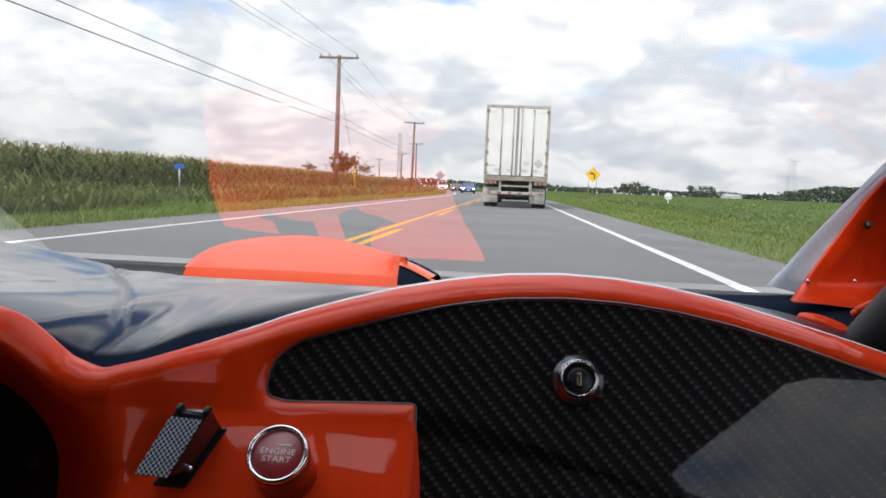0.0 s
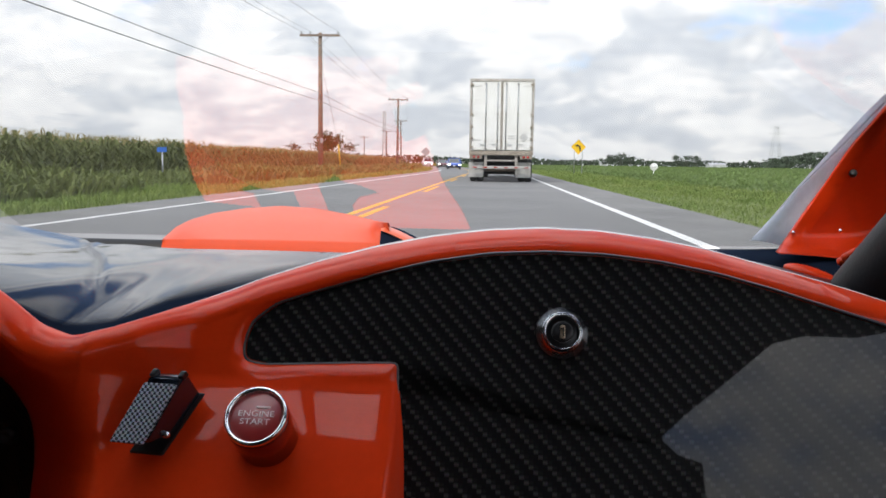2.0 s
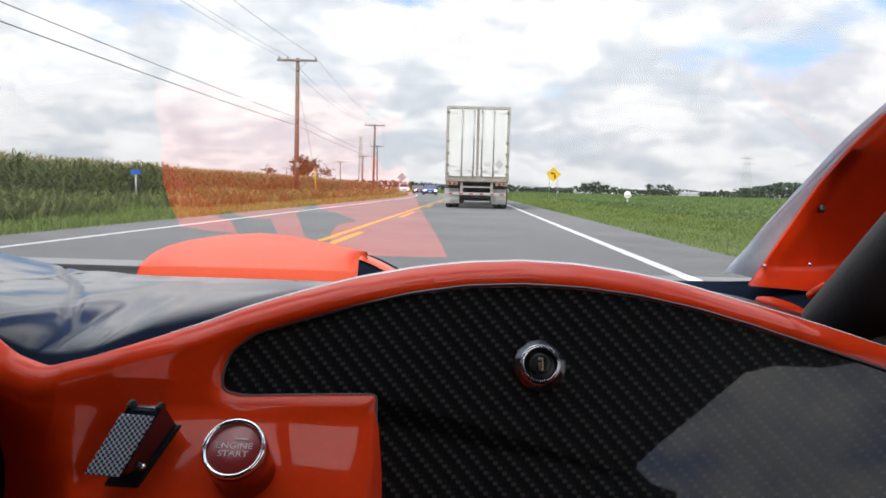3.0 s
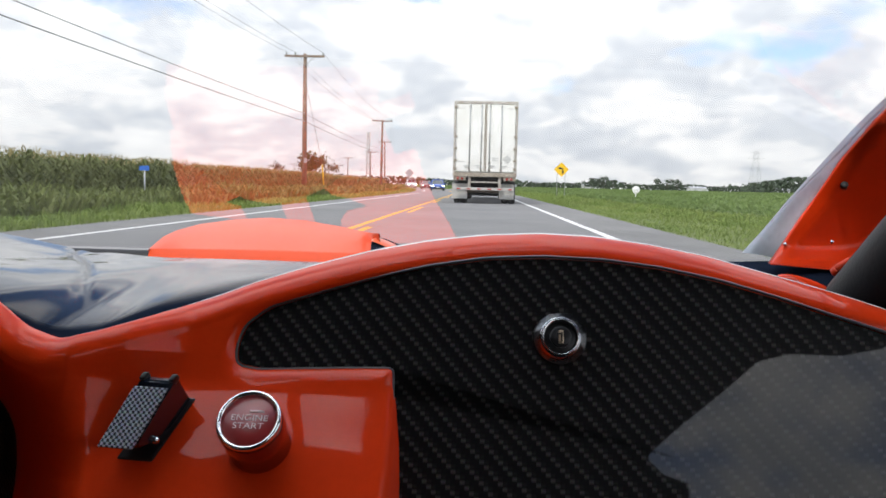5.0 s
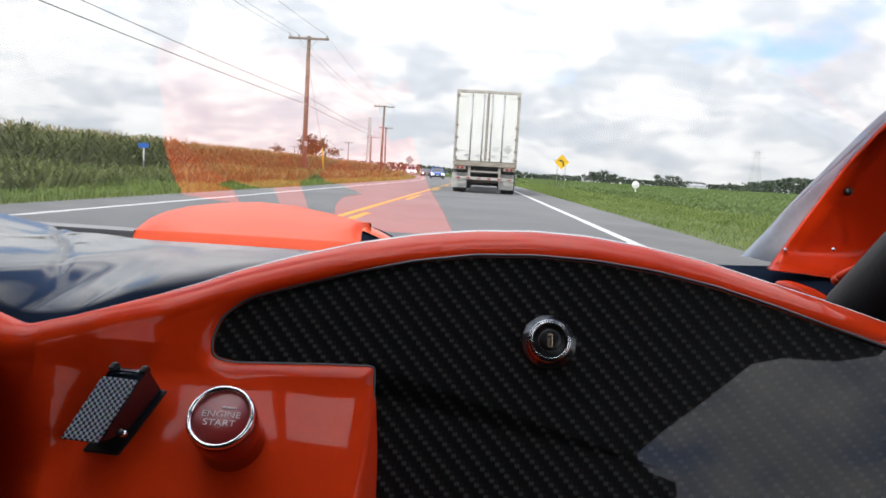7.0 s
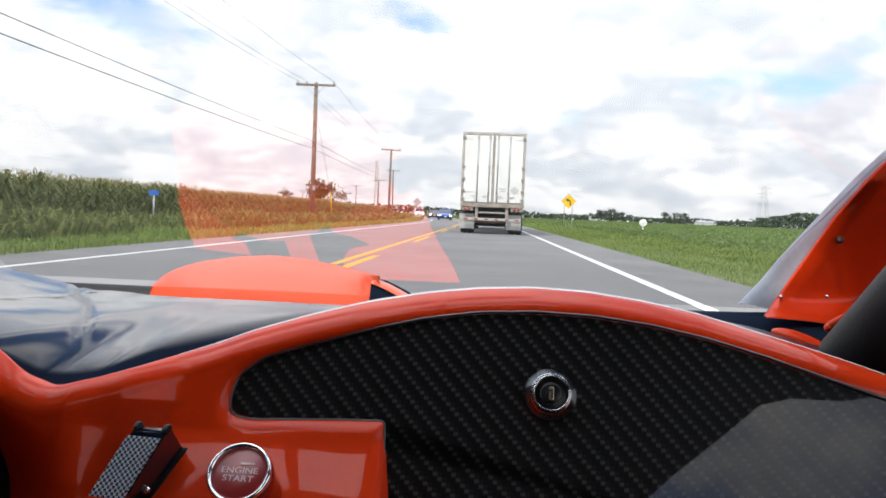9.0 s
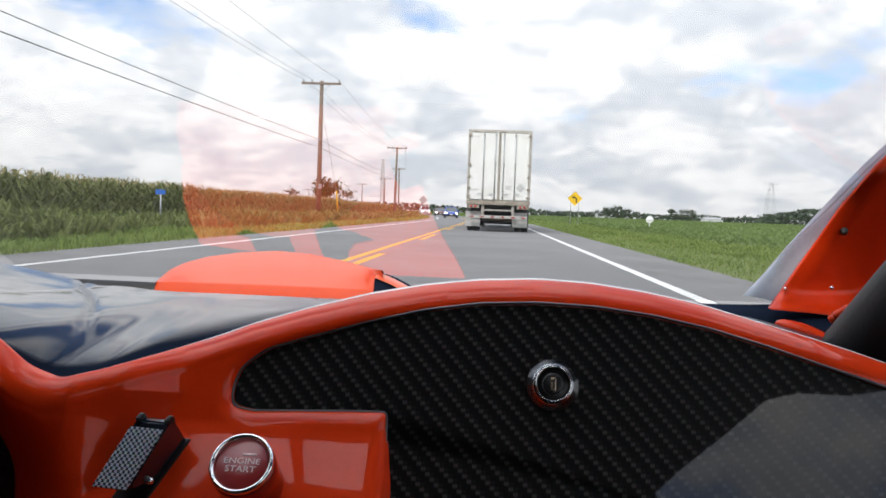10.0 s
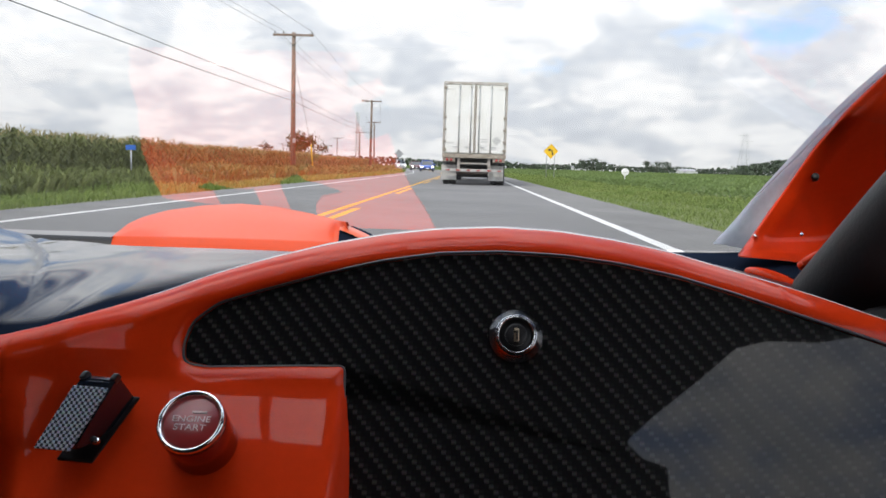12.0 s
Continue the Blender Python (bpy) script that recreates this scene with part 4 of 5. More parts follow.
# added orange deck ahead of the scoop, under the glass, with two cut-outs
def build_mirrored_deck():
    # outline and cut-outs are fitted to the reflection the camera sees in the glass
    edge = outline([(-0.284, 0.765), (-0.292, 0.789), (-0.317, 0.869), (-0.327, 0.929), (-0.331, 0.985), (-0.262, 1.000), (-0.262, 1.058), (0.004, 1.058), (-0.006, 1.000), (-0.022, 0.935), (-0.032, 0.880), (-0.045, 0.765)], 0.006, 0.003)
    vents = [outline([(-0.281, 0.953), (-0.252, 0.931), (-0.232, 0.917), (-0.216, 0.920), (-0.211, 0.940), (-0.211, 1.07), (-0.262, 1.07), (-0.262, 0.963)], 0.004, 0.003),
             outline([(-0.177, 0.925), (-0.167, 0.911), (-0.150, 0.913), (-0.146, 0.926), (-0.127, 0.934), (-0.104, 0.954), (-0.131, 0.968), (-0.143, 0.992), (-0.149, 1.07), (-0.178, 1.07), (-0.176, 0.961)], 0.004, 0.003)]
    xs, ys = np.arange(-0.335, 0.006, 0.002), np.arange(0.762, 1.060, 0.002)
    X, Y = np.meshgrid(xs, ys)
    d = signed(X, Y, edge)
    for v in vents:
        d = np.maximum(d, -signed(X, Y, v))
    idx = np.arange(X.size).reshape(X.shape)
    f = np.stack([idx[:-1, :-1], idx[:-1, 1:], idx[1:, 1:], idx[1:, :-1]], 2).reshape(-1, 4)
    f = f[d.ravel()[f].max(1) < 0.001]
    # sinks along the reflected sight lines, to stay hidden from the camera
    drop = np.maximum(0, Y - 0.88) * 0.12
    ob = arrays("mirrored_deck", np.stack([X * (1 + 3 * drop), Y + 1.9 * drop, 0.685 - drop], 2).reshape(-1, 3), f, M_ORANGE, car)
    solid = ob.modifiers.new("thickness", "SOLIDIFY")
    solid.thickness, solid.offset = 0.002, -1
    return tagged(ob, "orange deck with two cut-outs, added for its reflection in the glass")


build_mirrored_deck()

# body: nose and tub close the car; bulkhead and roof are unseen, added to shape light
k = bmesh.new()
prev = None
for y, w, z in ((1.005, 0.66, 0.650), (1.04, 0.64, 0.648), (1.2, 0.54, 0.59), (1.4, 0.44, 0.50), (1.58, 0.30, 0.38), (1.65, 0.20, 0.26)):
    ring = [k.verts.new((w * a, y, b * z)) for a, b in ((-1, 0.05), (-1, 0.6), (-0.9, 0.9), (-0.5, 0.99), (0, 1.0), (0.5, 0.99), (0.9, 0.9), (1, 0.6), (1, 0.05))]
    if prev:
        for a in range(8):
            k.faces.new((prev[a], ring[a], ring[a + 1], prev[a + 1]))
    prev = ring
k.faces.new(prev)
part("nose", smooth(k), M_HOOD, car, "orange sloping nose")
# dark pieces out of view, added to keep the glass's reflection dark
box_part("under_glass_deck", car, M_LINING, (0, 0.890, 0.647), (1.34, 0.62, 0.02), 0.004)
box_part("reflection_stop", car, M_LINING, (0, 0.999, 0.600), (1.34, 0.010, 0.070), 0.003)
k = bmesh.new()
prev = None
for y, w, z in ((1.006, 0.62, 0.653), (1.04, 0.61, 0.651), (1.2, 0.52, 0.600), (1.38, 0.43, 0.517)):
    ring = [k.verts.new((w * a, y, b * z)) for a, b in ((-0.9, 0.905), (-0.5, 0.995), (0, 1.004), (0.5, 0.995), (0.9, 0.905))]
    if prev:
        for a in range(4):
            k.faces.new((prev[a], ring[a], ring[a + 1], prev[a + 1]))
    prev = ring
part("reflection_cover", smooth(k), M_BLACK, car, "matte black panel added to keep the windshield's reflection dark")
for sx in (-1, 1):
    box_part("nose_side", car, M_HOOD, (sx * 0.66, 0.80, 0.34), (0.05, 0.44, 0.60), 0.02)
for sx in (-1, 1):
    k = bmesh.new()
    box(k, sx * 0.66, -0.1, 0.38, 0.06, 1.58, 0.68, 0.03)
    part("body_side", k, M_HOOD, car)
box_part("cabin_floor", car, M_LINING, (0, -0.1, 0.05), (1.28, 1.58, 0.09), 0.01)
# added behind the camera, to bound the sky mirrored in the carbon panel
box_part("unseen_bulkhead", car, M_LINING, (0, -0.94, 0.56), (1.70, 0.05, 1.10), 0.02)
box_part("unseen_bulkhead_top", car, M_LINING, (0, -0.94, 1.14), (1.0, 0.045, 0.10), 0.01)
box_part("fascia_back", car, M_LINING, (0, 0.52, 0.34), (1.26, 0.06, 0.46), 0.02)
k = bmesh.new()
# roof out of view, cut away where the carbon panel is to mirror sky
half = [(0.655, 0.125), (0.66, -0.10), (0.655, -0.31), (0.60, -0.335), (0.52, -0.335), (0.48, -0.36), (0.445, -0.48), (0.40, -0.62), (0.375, -0.72), (0.39, -0.80), (0.44, -0.88), (0.50, -0.92)]
rim = half + [(-0.655, -0.92), (-0.655, 0.125)]
low = [k.verts.new((x, y, 1.155)) for x, y in rim]
high = [k.verts.new((x, y, 1.185)) for x, y in rim]
k.faces.new(low)
k.faces.new(high[::-1])
for i in range(len(rim)):
    j = (i + 1) % len(rim)
    k.faces.new((low[j], low[i], high[i], high[j]))
bmesh.ops.recalc_face_normals(k, faces=k.faces)
# wall and bars out of view, added to darken the cabin and shape reflections
box_part("unseen_wall", car, M_LINING, (-0.67, -0.24, 0.84), (0.04, 1.37, 0.60), 0.02)
part("unseen_roof", k, M_LINING, car, "dark roof added out of view, cut away to shape reflections")
box_part("unseen_header", car, M_LINING, (0, 0.2225, 1.17), (1.26, 0.040, 0.03), 0.006)
box_part("unseen_header", car, M_LINING, (0.385, 0.300, 1.17), (0.49, 0.110, 0.03), 0.006)
box_part("unseen_header", car, M_LINING, (-0.475, 0.164, 1.17), (0.34, 0.077, 0.03), 0.004)
box_part("unseen_header", car, M_LINING, (0.275, 0.164, 1.17), (0.74, 0.077, 0.03), 0.004)
box_part("unseen_slot_bar", car, M_LINING, (-0.175, 0.164, 1.168), (0.012, 0.077, 0.02), 0.003)
box_part("unseen_slot_bar", car, M_LINING, (-0.20, 0.182, 1.168), (0.20, 0.006, 0.02), 0.002)

# slotted shell out of view, added to keep light off the left of the dash
k = bmesh.new()
cols, rows_ = np.linspace(0, 1, 27), np.linspace(0, 1, 25)
grid = []
for v in rows_:
    line = []
    for u in cols:
        z = 0.30 + 0.47 * v
        x0 = -0.455 - 0.05 * max(0, v - 0.5) / 0.5
        x1 = -0.03 - 0.11 * v
        line.append(k.verts.new((x0 + (x1 - x0) * u, 0.02 - 0.16 * v - 0.03 * math.sin(math.pi * u), z - 0.03 * abs(2 * u - 1) ** 4 * v)))
    grid.append(line)
for j, (a, b) in enumerate(zip(grid, grid[1:])):
    for i in range(26):
        slot = 15 <= j <= 17 and (5 <= i <= 9 or 13 <= i <= 18)
        if not slot:
            k.faces.new((a[i], a[i + 1], b[i + 1], b[i]))
shade_shell = part("shade_shell", smooth(k), M_LINING, car, "dark slotted shell added to keep light off the dashboard")
solid = shade_shell.modifiers.new("thickness", "SOLIDIFY")
solid.thickness, solid.offset = 0.012, -1

# ---------------------------------------------------------------- the lorry ahead


def build_truck():
    """A dry-van trailer seen from behind, with its tractor; the origin lies on the road under the doors."""
    t = thing("semi_truck", "white box trailer lorry with dirty rear doors, on the road", "truck", pose(0.26, 32.0, 0.045, 0, 0, -0.6))
    W, Z0, Z1 = 2.60, 1.16, 4.16
    box_part("trailer_box", t, M_TRUCK, (0, 7.0, (Z0 + Z1) / 2), (W - 0.02, 13.7, Z1 - Z0), 0.03, "long white trailer box")
    y = 0.10
    box_part("door_header", t, M_TRIM, (0, y, Z1 - 0.06), (W, 0.14, 0.12), 0.015)
    box_part("door_sill", t, M_TRUCK_FRAME, (0, y - 0.03, Z0 + 0.02), (W, 0.20, 0.17), 0.02, "dirty steel sill")
    for sx in (-1, 1):
        box_part("door_post", t, M_TRIM, (sx * (W / 2 - 0.045), y, (Z0 + Z1) / 2), (0.09, 0.14, Z1 - Z0 - 0.2), 0.012)
    dw = 1.19
    for sx in (-1, 1):
        cx = sx * (dw / 2 + 0.006)
        door = box_part("trailer_door", t, M_TRUCK, (cx, 0.075, (Z0 + Z1) / 2 + 0.015), (dw, 0.05, Z1 - Z0 - 0.27), 0.008, "white trailer door with dirt streaks")
        for rx in (0.17, 0.645):
            rodp = rod_part("lock_rod", door, M_GALV, (sx * rx, 0.012, Z0 + 0.14), (sx * rx, 0.012, Z1 - 0.15), 0.021, n=10, label="galvanised lock rod")
            for z in (Z0 + 0.22, Z0 + 0.50, 2.75, Z1 - 0.22):
                box_part("rod_bracket", door, M_TRUCK_FRAME, (sx * rx, 0.028, z), (0.085, 0.05, 0.055), 0.006)
            box_part("rod_handle", door, M_GALV, (sx * (rx + 0.11), 0.0, Z0 + 0.38), (0.26, 0.022, 0.035), 0.006)
        for z in (1.42, 1.76, 2.24, 2.73, 3.92):
            box_part("door_hinge", door, M_TRUCK_FRAME, (sx * (W / 2 - 0.075), 0.022, z), (0.15, 0.06, 0.085), 0.01)
        box_part("door_edge", door, M_TRUCK_FRAME, (sx * 0.030, 0.044, (Z0 + Z1) / 2 + 0.01), (0.035, 0.02, Z1 - Z0 - 0.30), 0.004)
        box_part("corner_mark", door, M_GREYMARK, (sx * 0.98, 0.048, Z1 - 0.30), (0.26, 0.006, 0.03))
    # diamond placard frame and rows of small lettering
    k = bmesh.new()
    box(k, 0, 0, 0, 0.27, 0.012, 0.27, 0.01, Matrix.Translation((0.90, 0.040, 1.82)) @ Matrix.Rotation(radians(45), 4, "Y"))
    part("placard", k, M_GREYMARK, t, "bare grey diamond placard holder")
    for i, (cx, cz, w) in enumerate(((0.40, 1.86, 0.26), (0.40, 1.77, 0.24), (-1.0, 1.70, 0.30))):
        box_part("marking_bar", t, M_GREYMARK, (cx, 0.047, cz), (w, 0.005, 0.05))
    # undercarriage
    for sx in (-1, 1):
        box_part("frame_rail", t, M_UNDER, (sx * 0.50, 5.0, 1.0), (0.12, 9.6, 0.18), 0.01)
        box_part("bumper_upright", t, M_TRIM, (sx * 0.62, 0.12, 0.86), (0.11, 0.10, 0.50), 0.012)
        box_part("lamp_box", t, M_TRUCK_FRAME, (sx * 1.02, 0.06, 1.02), (0.50, 0.10, 0.16), 0.02)
        for i in range(2):
            k = bmesh.new()
            lathe(k, [(0.055, 0), (0.055, 0.03), (0.04, 0.045), (0, 0.05)], Matrix.Translation((sx * (0.92 + 0.17 * i), 0.012, 1.02)) @ Matrix.Rotation(radians(90), 4, "X"), 20)
            part("tail_lamp", k, M_TAIL, t, "round red tail lamp")
        k = bmesh.new()
        box(k, sx * (1.02 if sx < 0 else 0.92), 0.42, 0.50, 0.62, 0.02, 0.62, 0.006)
        for v in k.verts:
            v.co.y += 0.05 * (v.co.z - 0.8)
        part("mud_flap", k, M_FLAP, t, "white mud flap")
    box_part("under_bumper", t, M_TRIM, (0, 0.10, 0.60), (2.42, 0.10, 0.11), 0.015, "dirty white underride bumper").data.materials[0] = M_FLAP
    for i in range(6):
        box_part("reflector_tape", t, M_TAIL, (-1.05 + 0.42 * i, 0.047, 0.60), (0.15, 0.006, 0.05))
    box_part("bumper_rail", t, M_TRIM, (0, 0.12, 0.88), (1.16, 0.05, 0.06), 0.01)
    box_part("cross_member", t, M_UNDER, (0, 0.9, 0.95), (2.2, 0.2, 0.30), 0.02)
    box_part("suspension_frame", t, M_UNDER, (0, 3.4, 0.68), (1.7, 0.4, 0.80), 0.03)
    rod_part("axle", t, M_RUST, (-1.0, 1.3, 0.50), (1.0, 1.3, 0.50), 0.075)
    rod_part("axle", t, M_RUST, (-1.0, 2.55, 0.50), (1.0, 2.55, 0.50), 0.075)
    wheel_profile = [(0.26, -0.13), (0.42, -0.135), (0.485, -0.12), (0.505, -0.08), (0.505, 0.08), (0.485, 0.12), (0.42, 0.135), (0.26, 0.13)]
    for yy in (1.3, 2.55, 11.6, 12.9):
        for sx in (-1, 1):
            for dx in (0.88, 1.16):
                k = bmesh.new()
                lathe(k, wheel_profile, Matrix.Translation((sx * dx, yy, 0.505)) @ Matrix.Rotation(radians(90), 4, "Y"), 32)
                tyre = part("tyre", k, M_TYRE, t, "black lorry tyre")
                if yy < 2:
                    k = bmesh.new()
                    lathe(k, [(0.25, -0.10), (0.25, 0.0), (0.12, 0.03), (0, 0.03)], Matrix.Translation((sx * dx, yy, 0.505)) @ Matrix.Rotation(radians(90), 4, "Y"), 24)
                    part("rim", k, M_RUST, tyre, "dirty steel rim")
    # tractor
    box_part("cab", t, M_TRUCK, (0, 15.6, 2.2), (2.3, 2.4, 2.5), 0.12, "white tractor cab")
    box_part("hood", t, M_TRUCK, (0, 17.6, 1.5), (1.9, 1.8, 1.2), 0.15)
    for sx in (-1, 1):
        k = bmesh.new()
        lathe(k, wheel_profile, Matrix.Translation((sx * 1.02, 17.6, 0.505)) @ Matrix.Rotation(radians(90), 4, "Y"), 32)
        part("tyre", k, M_TYRE, t, "black lorry tyre")
    mirror = box_part("cab_mirror", t, M_BLACK_SATIN, (-1.62, 15.0, 2.35), (0.24, 0.10, 0.50), 0.03, "black cab mirror")
    rod_part("mirror_arm", mirror, M_CHROME, (-1.16, 15.05, 2.5), (-1.56, 15.0, 2.5), 0.018)
    for sx in (-1, 1):
        rod_part("exhaust_stack", t, M_CHROME, (sx * 0.95, 14.1, 0.9), (sx * 0.95, 14.1, 3.9), 0.07)
    return t


build_truck()

# ---------------------------------------------------------------- oncoming traffic


def build_car(name, label, category, paint, m, kind="saloon"):
    """A car that faces the camera: its front towards -y, lofted from its side outline."""
    t = thing(name, label, category, m, "oncoming traffic")
    pick = kind == "pickup"
    L, W, H = (5.3, 1.95, 1.85) if pick else (4.25, 1.76, 1.45)
    # body: stations along y with half width, bottom and shoulder height
    bm = bmesh.new()
    hood = 1.05 if pick else 0.82
    tail = 1.10 if pick else 0.95
    st = [(0.0, 0.78, 0.32, hood * 0.72), (0.08, 0.90, 0.24, hood * 0.86), (0.25, 0.97, 0.20, hood * 0.93), (0.9, 1.0, 0.20, hood), (1.4, 1.0, 0.2, hood * 1.06),
          (2.6, 1.0, 0.2, tail), (L - 0.4, 0.98, 0.22, tail), (L - 0.06, 0.92, 0.28, tail * 0.95), (L, 0.82, 0.38, tail * 0.85)]
    prev = None
    for y, w, z0, z1 in st:
        w *= W / 2
        ring = [bm.verts.new((w * a, y, z0 + (z1 - z0) * b)) for a, b in ((-0.94, 0), (-1, 0.35), (-1, 0.72), (-0.95, 0.93), (-0.84, 1.0), (0, 1.03), (0.84, 1.0), (0.95, 0.93), (1, 0.72), (1, 0.35), (0.94, 0))]
        if prev:
            for a in range(10):
                bm.faces.new((prev[a], prev[a + 1], ring[a + 1], ring[a]))
        else:
            bm.faces.new(ring)
        prev = ring
    bm.faces.new(prev[::-1])
    bmesh.ops.recalc_face_normals(bm, faces=bm.faces)
    body = part("body", smooth(bm), paint, t)
    # cabin: glass house with a painted roof
    y0, y1, y2, y3 = (1.35, 1.95, 3.1, 3.35) if pick else (1.1, 1.85, 3.2, 3.85)
    zs = hood * 1.02
    bm = bmesh.new()
    low = [(-0.80, y0), (0.80, y0), (0.80, y3), (-0.80, y3)]
    high = [(-0.62, y1), (0.62, y1), (0.62, y2), (-0.62, y2)]
    a = [bm.verts.new((x * W / 1.8, y, zs)) for x, y in low]
    b = [bm.verts.new((x * W / 1.8, y, H - 0.06)) for x, y in high]
    for i in range(4):
        bm.faces.new((a[i], a[(i + 1) % 4], b[(i + 1) % 4], b[i]))
    bm.faces.new(b)
    part("cabin_glass", bm, M_CAR_GLASS, t, "dark tinted car windows")
    bm = bmesh.new()
    box(bm, 0, (y1 + y2) / 2, H - 0.04, 1.30 * W / 1.8, (y2 - y1) + 0.08, 0.08, 0.035)
    part("roof", smooth(bm), paint, t)
    for sx in (-1, 1):
        for (lx, ly), (hx, hy) in ((low[1], high[1]), (low[2], high[2])):
            rod_part("roof_pillar", t, paint, (sx * lx * W / 1.8, ly, zs - 0.02), (sx * hx * W / 1.8, hy, H - 0.05), 0.045, n=8)
        for yy in (0.85, L - 0.95):
            k = bmesh.new()
            r = 0.38 if pick else 0.32
            lathe(k, [(0.2, -0.09), (r * 0.93, -0.1), (r, -0.06), (r, 0.06), (r * 0.93, 0.1), (0.2, 0.09)], Matrix.Translation((sx * (W / 2 - 0.11), yy, r)) @ Matrix.Rotation(radians(90), 4, "Y"), 28)
            part("wheel", k, M_TYRE, t)
        k = bmesh.new()
        box(k, sx * W * 0.36, 0.045, hood * 0.70, 0.30, 0.10, 0.15, 0.04)
        part("headlight", k, M_HEADLIGHT, t, "lit headlight")
        k = bmesh.new()
        box(k, sx * (W / 2 + 0.06), y0 + 0.35, zs + 0.08, 0.18, 0.10, 0.13, 0.03)
        part("door_mirror", k, paint, t)
    box_part("grille", t, M_UNDER, (0, 0.0, hood * 0.50), (W * 0.55, 0.06, 0.16), 0.02)
    box_part("bumper", t, M_BLACK_SATIN if not pick else M_CHROME, (0, -0.02, 0.33), (W * 0.88, 0.10, 0.14), 0.03)
    box_part("number_plate", t, M_WHITE, (0, -0.06, 0.42), (0.31, 0.02, 0.12), 0.004)
    box_part("underbody", body, M_UNDER, (0, L / 2, 0.24), (W * 0.86, L * 0.9, 0.10), 0.02)
    return t


def on_road(x, y, turn=0.0):
    """A pose on the road surface at an offset from its line, headed along it."""
    d = math.degrees(math.atan2(bend(y + 1) - bend(y - 1), 2))
    return pose(x + bend(y), y, 0.046, 0, 0, -d + turn)


build_car("hatchback", "blue hatchback with lit headlights, driving on the road", "car", M_BLUE_CAR, on_road(-3.3, 98.0))
build_car("coupe", "dark red coupe with lit headlights, on the road", "car", M_RED_CAR, on_road(-3.3, 128.0))
build_car("pickup_truck", "white pickup truck far along the road", "pickup truck", M_WHITE_CAR, on_road(-3.2, 158.0), "pickup")

# ---------------------------------------------------------------- pole line
POLE_X, POLE_TOP, ARM = -10.1, 8.1, 2.3
POLE_Y = [-45.0, 0.0, 45.0, 90.0, 135.0, 180.0, 225.0, 270.0, 315.0, 360.0]


def pole_place(y):
    return Vector((POLE_X + bend(y), y, 0.0))


def build_pole():
    t = thing("utility_pole", "weathered wooden utility pole with crossarm, beside the corn", "utility pole", pose(*pole_place(45.0), 0, 0, 0), "poles along the road")
    k = bmesh.new()
    rod(k, (0, 0, -0.1), (0, 0, POLE_TOP), 0.155, 0.105, 16)
    pole = part("pole_shaft", smooth(k), M_POLE, t, "weathered brown wooden shaft")
    k = bmesh.new()
    box(k, 0, -0.12, POLE_TOP - 0.16, ARM, 0.10, 0.12, 0.01)
    part("crossarm", k, M_POLE, t)
    for sx in (-1, 1):
        rod_part("arm_brace", t, M_GALV, (sx * 0.55, -0.13, POLE_TOP - 0.20), (0, -0.13, POLE_TOP - 0.75), 0.018, n=8)
    for x in (-1.05, -0.55, 1.05):
        k = bmesh.new()
        lathe(k, [(0.02, 0), (0.03, 0.02), (0.055, 0.05), (0.04, 0.09), (0.055, 0.11), (0.03, 0.16), (0, 0.17)], Matrix.Translation((x, -0.12, POLE_TOP - 0.10)), 14)
        part("insulator", k, M_CERAMIC, t)
    k = bmesh.new()
    box(k, 0.10, -0.16, 2.0, 0.16, 0.14, 0.28, 0.02)
    part("meter_box", k, M_GALV, t, "small grey box on the shaft")
    for z in (4.25, 4.70):
        k = bmesh.new()
        box(k, 0, -0.17, z, 0.07, 0.12, 0.09, 0.01)
        part("cable_clamp", k, M_GALV, t)
    return t


first_pole = build_pole()
for i, y in enumerate(POLE_Y):
    if y != 45.0:
        copy_thing(first_pole, pose(*pole_place(y), 0, (0.8, -0.6, 0, 0.5, -0.9, 0.4, -0.3, 0.6, 0, 0.2)[i], (1.5, -1, 0, 2, -2, 1, 0, 0, 1, 0)[i]))


def build_wire(offset_x, z, r, sag, name, label):
    bm = bmesh.new()
    pts = []
    for a, b in zip(POLE_Y, POLE_Y[1:]):
        pa, pb = pole_place(a), pole_place(b)
        for s in np.linspace(0, 1, 15)[:-1]:
            p = pa.lerp(pb, s)
            pts.append(Vector((p.x + offset_x, p.y - 0.12, z - sag * 4 * s * (1 - s))))
    prev = None
    for p in pts:
        ring = [bm.verts.new(p + Vector((r * math.cos(u), 0, r * math.sin(u)))) for u in np.linspace(0, 2 * math.pi, 5, endpoint=False)]
        if prev:
            for j in range(5):
                bm.faces.new((prev[j], prev[(j + 1) % 5], ring[(j + 1) % 5], ring[j]))
        prev = ring
    return tagged(part(name, bm, M_WIRE), label, "overhead wire", "wires on the poles")


for x in (-1.05, -0.55, 1.05):
    build_wire(x, POLE_TOP + 0.06, 0.008, 0.55, "power_wire", "thin dark power wire strung between the poles")
build_wire(0.02, 4.70, 0.012, 0.18, "phone_cable", "thick black cable strung between the poles")
build_wire(0.02, 4.25, 0.014, 0.14, "phone_cable", "thick black cable strung between the poles")
guy = thing("guy_wire", "yellow plastic guard on a slanting guy wire", "guy wire", pose(*(pole_place(45.0) + Vector((0, 6.0, 0)))))
rod_part("guard_tube", guy, M_GUARD, (0, 0, 0), (0.05, -1.1, 1.9), 0.05, n=10, label="yellow plastic guard tube")
rod_part("stay_wire", guy, M_GALV, (0.05, -1.1, 1.9), (0, -5.9, 6.6), 0.012, n=6)

# ---------------------------------------------------------------- signs


